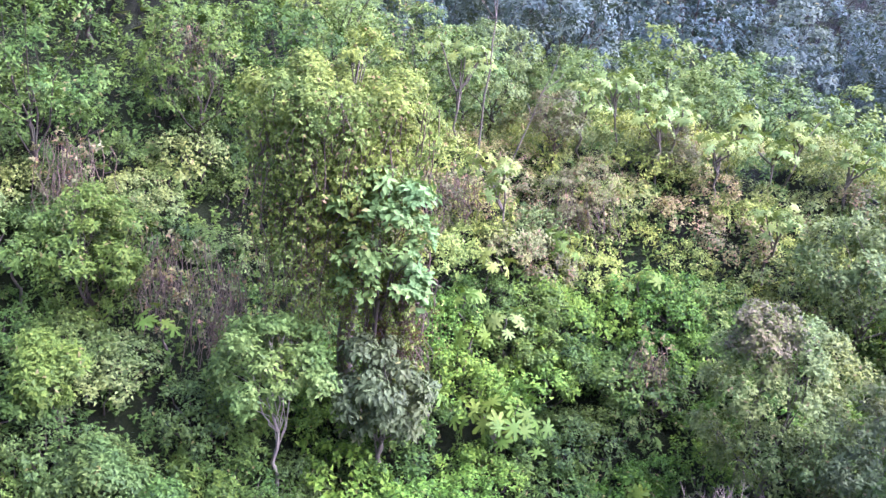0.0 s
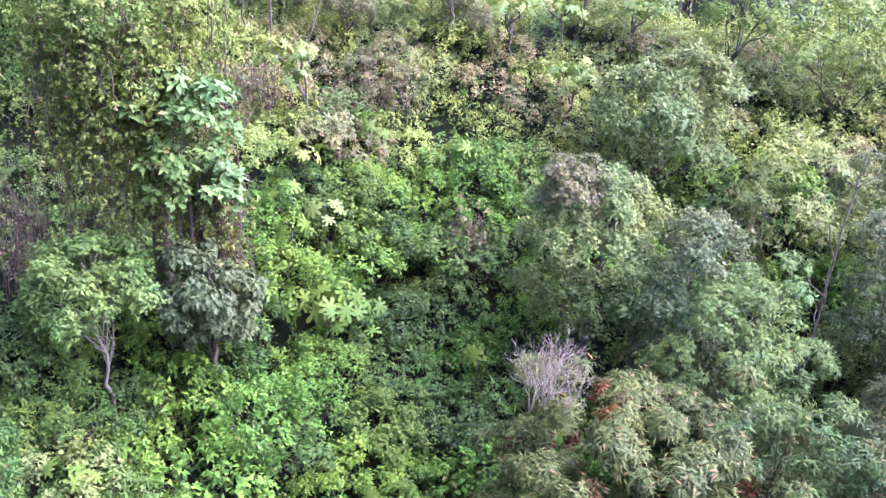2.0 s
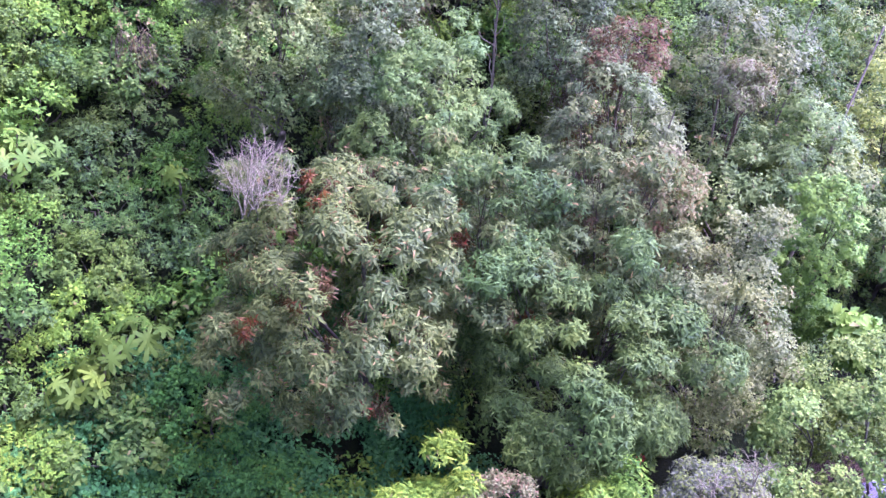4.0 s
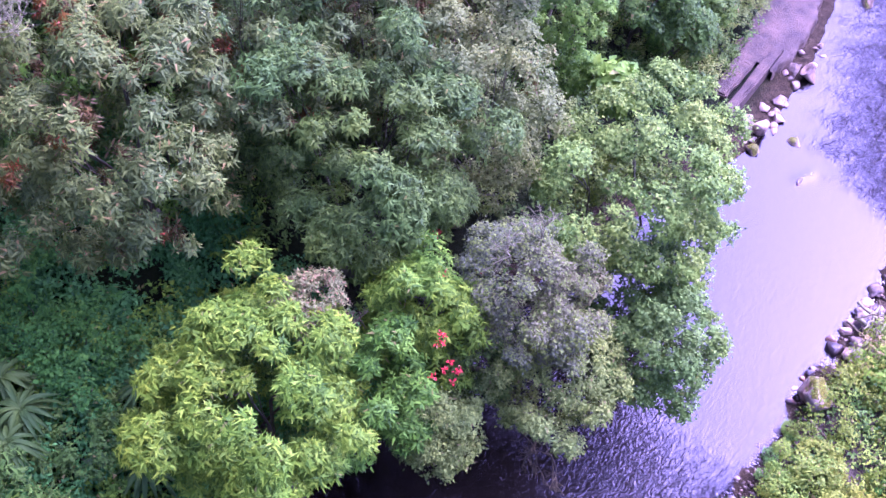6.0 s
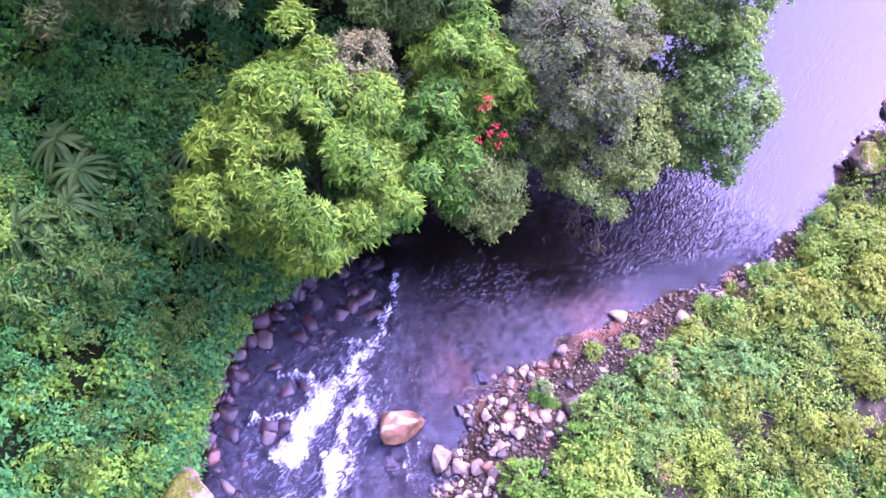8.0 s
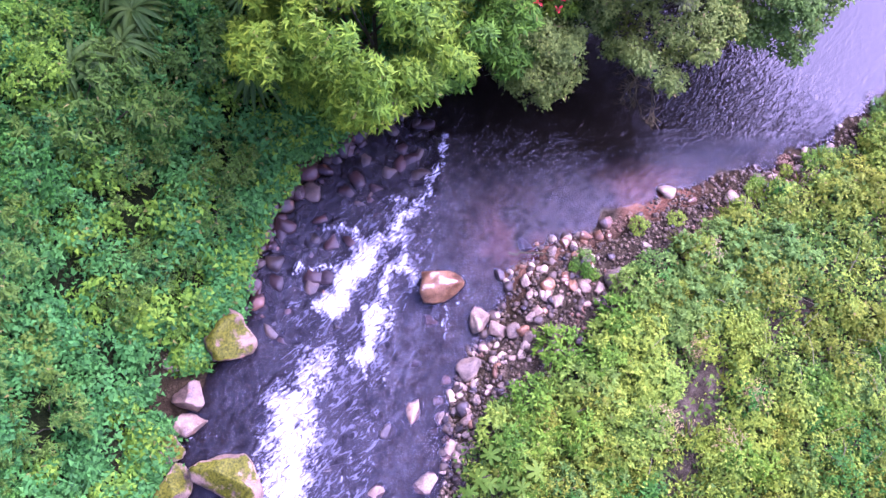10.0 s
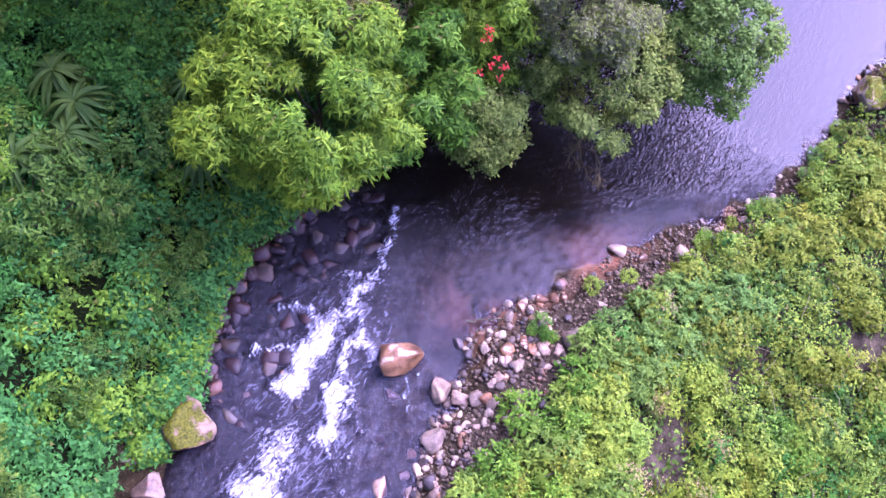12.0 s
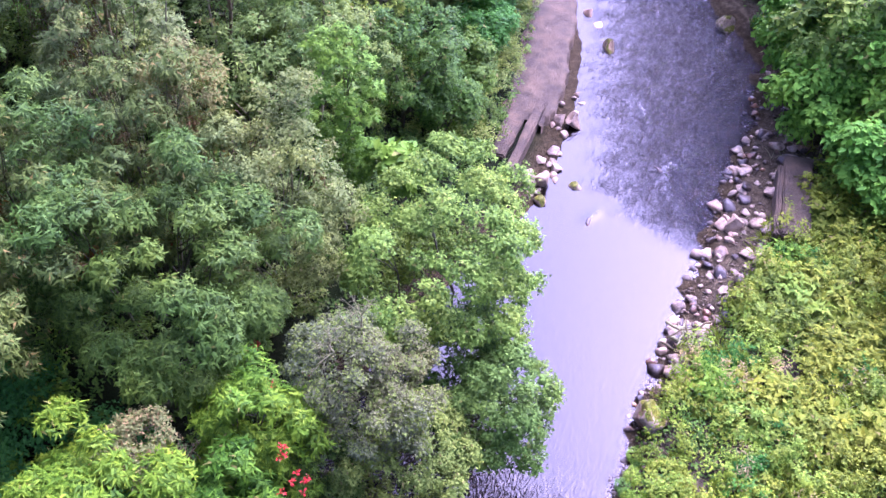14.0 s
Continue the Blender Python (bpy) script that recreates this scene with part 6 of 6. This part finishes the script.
    tagged(new("dry_stalks", tubes_mesh("dry_stalks", lines, BARK["dead"], 3)), "dry straw-coloured stalks among the herbs", "stalks", kind="stuff")
    for k, (px, py, s) in enumerate(((1.6, 0.55, 0.4), (3.5, 0.3, 0.34), (1.0, 0.3, 0.36))):
        root = thing("large_leaf_plant", (px, py, float(height(px, py))), "low plant with large bright lobed leaves", "plant", "large-leaf plants of the bank")
        a = np.arange(7) * 0.9 + k
        out = np.stack([np.cos(a), np.sin(a), 0 * a], 1)
        tip = out * s * rng.uniform(0.5, 1.5, (7, 1)) + np.stack([0 * a, 0 * a, rng.uniform(0.35, 0.6, 7)], 1)
        part("stalks", tubes_mesh("stalks", [(bent_line(rng, (0, 0, 0), t, 3, 0.02), np.array([0.015, 0.012, 0.01])) for t in tip], BARK["brown"], 4), root)
        for t, o in zip(tip, out):
            part("leaf", palmate_mesh("leaf", t[None], (o * 0.35 + [0, 0, 1])[None], np.array([s * rng.uniform(0.4, 0.62)]), LEAF["big"], 7, rng), root)


def build_far_forest():
    rng = np.random.default_rng(51)
    shapes = []
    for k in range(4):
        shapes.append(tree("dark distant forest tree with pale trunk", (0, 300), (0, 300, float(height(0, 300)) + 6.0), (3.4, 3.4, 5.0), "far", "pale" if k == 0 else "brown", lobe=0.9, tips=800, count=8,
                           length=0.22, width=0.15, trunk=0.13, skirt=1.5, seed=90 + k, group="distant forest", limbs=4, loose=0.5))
    spots = []
    for y in np.arange(53, 96, 6.9):
        for x in np.arange(-8, 62, 6.6):
            px, py = x + rng.uniform(-2, 2), y + rng.uniform(-2, 2)
            if px < py * 0.6 + 4 and px > -0.08 * py - 2 and math.hypot(px - 22, py - 70) > 7.5:
                spots.append((px, py))
    back = [(rng.uniform(-34, 40), -rng.uniform(9, 34)) for _ in range(14)] + [(rng.uniform(-40, -18), rng.uniform(2, 30)) for _ in range(8)] + [(rng.uniform(38, 60), rng.uniform(-12, 40)) for _ in range(10)]
    back = [(px, py) for px, py in back if not -1.5 < py - np.interp(px, SOUTH_X, SOUTH_Y) < 9.0]
    for y in np.arange(35, 52, 3.0):
        for x in np.arange(-7, 17, 2.9):
            back.append((x + rng.uniform(-1, 1), y + rng.uniform(-1, 1)))
    bush = tree("rounded bushy tree on the slope behind the ridge", (0, 280), (0, 280, float(height(0, 280)) + 1.9), (1.3, 1.3, 1.6), "blue", "brown", lobe=0.4, tips=230, count=8,
                length=0.15, width=0.1, trunk=0.07, seed=99, group="bushes behind the ridge", limbs=3, loose=0.4)
    for k, (px, py) in enumerate(back):
        m = Matrix.LocRotScale((px, py, float(height(px, py)) - 0.2), Euler((0, 0, rng.uniform(0, 6.3))), None)
        ob = copy_thing(bush, m) if k else bush
        ob.matrix_basis = m
        s = rng.uniform(0.8, 1.3)
        ob.scale = (s, s, s)
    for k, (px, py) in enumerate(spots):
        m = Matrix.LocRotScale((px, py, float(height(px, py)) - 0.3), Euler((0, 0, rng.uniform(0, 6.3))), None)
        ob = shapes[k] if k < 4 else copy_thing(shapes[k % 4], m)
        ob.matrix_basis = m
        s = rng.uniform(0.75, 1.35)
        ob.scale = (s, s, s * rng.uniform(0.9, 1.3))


build_trees()
dead_shrub((4.75, 13.0, 8.0), 1.5, 3)
for k, top in enumerate(((4.1, 28.0, 13.6), (5.1, 28.6, 13.9), (6.2, 28.7, 13.7), (6.3, 27.3, 13.1), (6.8, 27.5, 13.4), (7.7, 26.4, 12.8), (9.6, 27.2, 12.7),
                         (10.6, 27.7, 13.2), (1.6, 24.1, 12.1), (9.1, 24.1, 11.4), (0.4, 27.5, 14.6), (8.7, 28.2, 13.0), (11.7, 26.6, 12.6))):
    cecropia((top[0], top[1], top[2] - 0.9), "bigpale", 200 + k, 5, 0.28)
for k, (tip, lean, thick) in enumerate((((18.5, 14.8, 7.9), (0.5, 0.45, 0.9), 0.06), ((19.2, 13.0, 8.1), (0.6, 0.3, 0.9), 0.05), ((20.5, 11.9, 7.8), (0.7, 0.3, 0.8), 0.07),
                                    ((12.8, 11.1, 8.4), (0.3, 0.1, 1.0), 0.045), ((13.5, 17.5, 10.5), (0.25, 0.2, 1.0), 0.05),
                                    ((11.75, 15.6, 8.8), (0.2, 0.2, 1.0), 0.03), ((1.36, 27.6, 15.4), (0.05, 0.05, 1.0), 0.05),
                                    ((3.2, 27.2, 13.9), (0.35, 0.1, 1.0), 0.035))):
    bare_trunk(tip, lean, 400 + k, thick)
for k, (x, y, z) in enumerate(((1.6, 22.7, 9.4), (0.9, 21.5, 9.0), (1.9, 21.2, 8.5), (1.2, 20.3, 8.4), (5.3, 22.8, 9.2), (3.4, 24.0, 9.6), (-8.6, 18.4, 10.3), (-5.4, 18.2, 9.3),
                               (4.9, 17.5, 6.4), (-3.2, 14.8, 6.7), (0.2, 18.5, 7.7))):
    cecropia((x, y, z), "bigpale" if k in (0, 2) else "big", 230 + k, 1, 0.36)
cecropia((1.9, 18.5, 7.4), "big", 250, 5, 0.4)
cecropia((1.8, 14.1, 5.2), "big", 251, 4, 0.45)
for k, (x, y, w, h) in enumerate(((-4.2, 18.6, 0.9, 2.6), (-5.6, 19.2, 0.8, 2.2), (-8.0, 20.5, 0.8, 2.2), (-6.5, 25.5, 1.0, 2.4), (0.6, 24.6, 1.2, 1.7), (4.0, 25.6, 1.4, 1.8),
                                  (8.4, 16.6, 0.7, 2.6), (13.4, 13.8, 1.0, 3.2), (12.6, 10.6, 1.2, 3.8), (10.4, 13.0, 0.8, 3.2), (5.4, 20.6, 0.7, 1.5), (11.5, 19.0, 1.0, 2.6))):
    vine_tangle((x, y), w, h, 300 + k)
for k, (x, y, s) in enumerate(((2.26, 11.51, 0.7), (2.11, 10.78, 0.65), (1.6, 10.45, 0.6), (0.71, 10.56, 0.7), (3.11, 8.92, 0.72), (3.91, 9.89, 0.55))):
    strap_plant((x, y), s, 260 + k)
build_shrubs()
build_undergrowth()
build_south_bank()
build_surroundings()
build_far_forest()
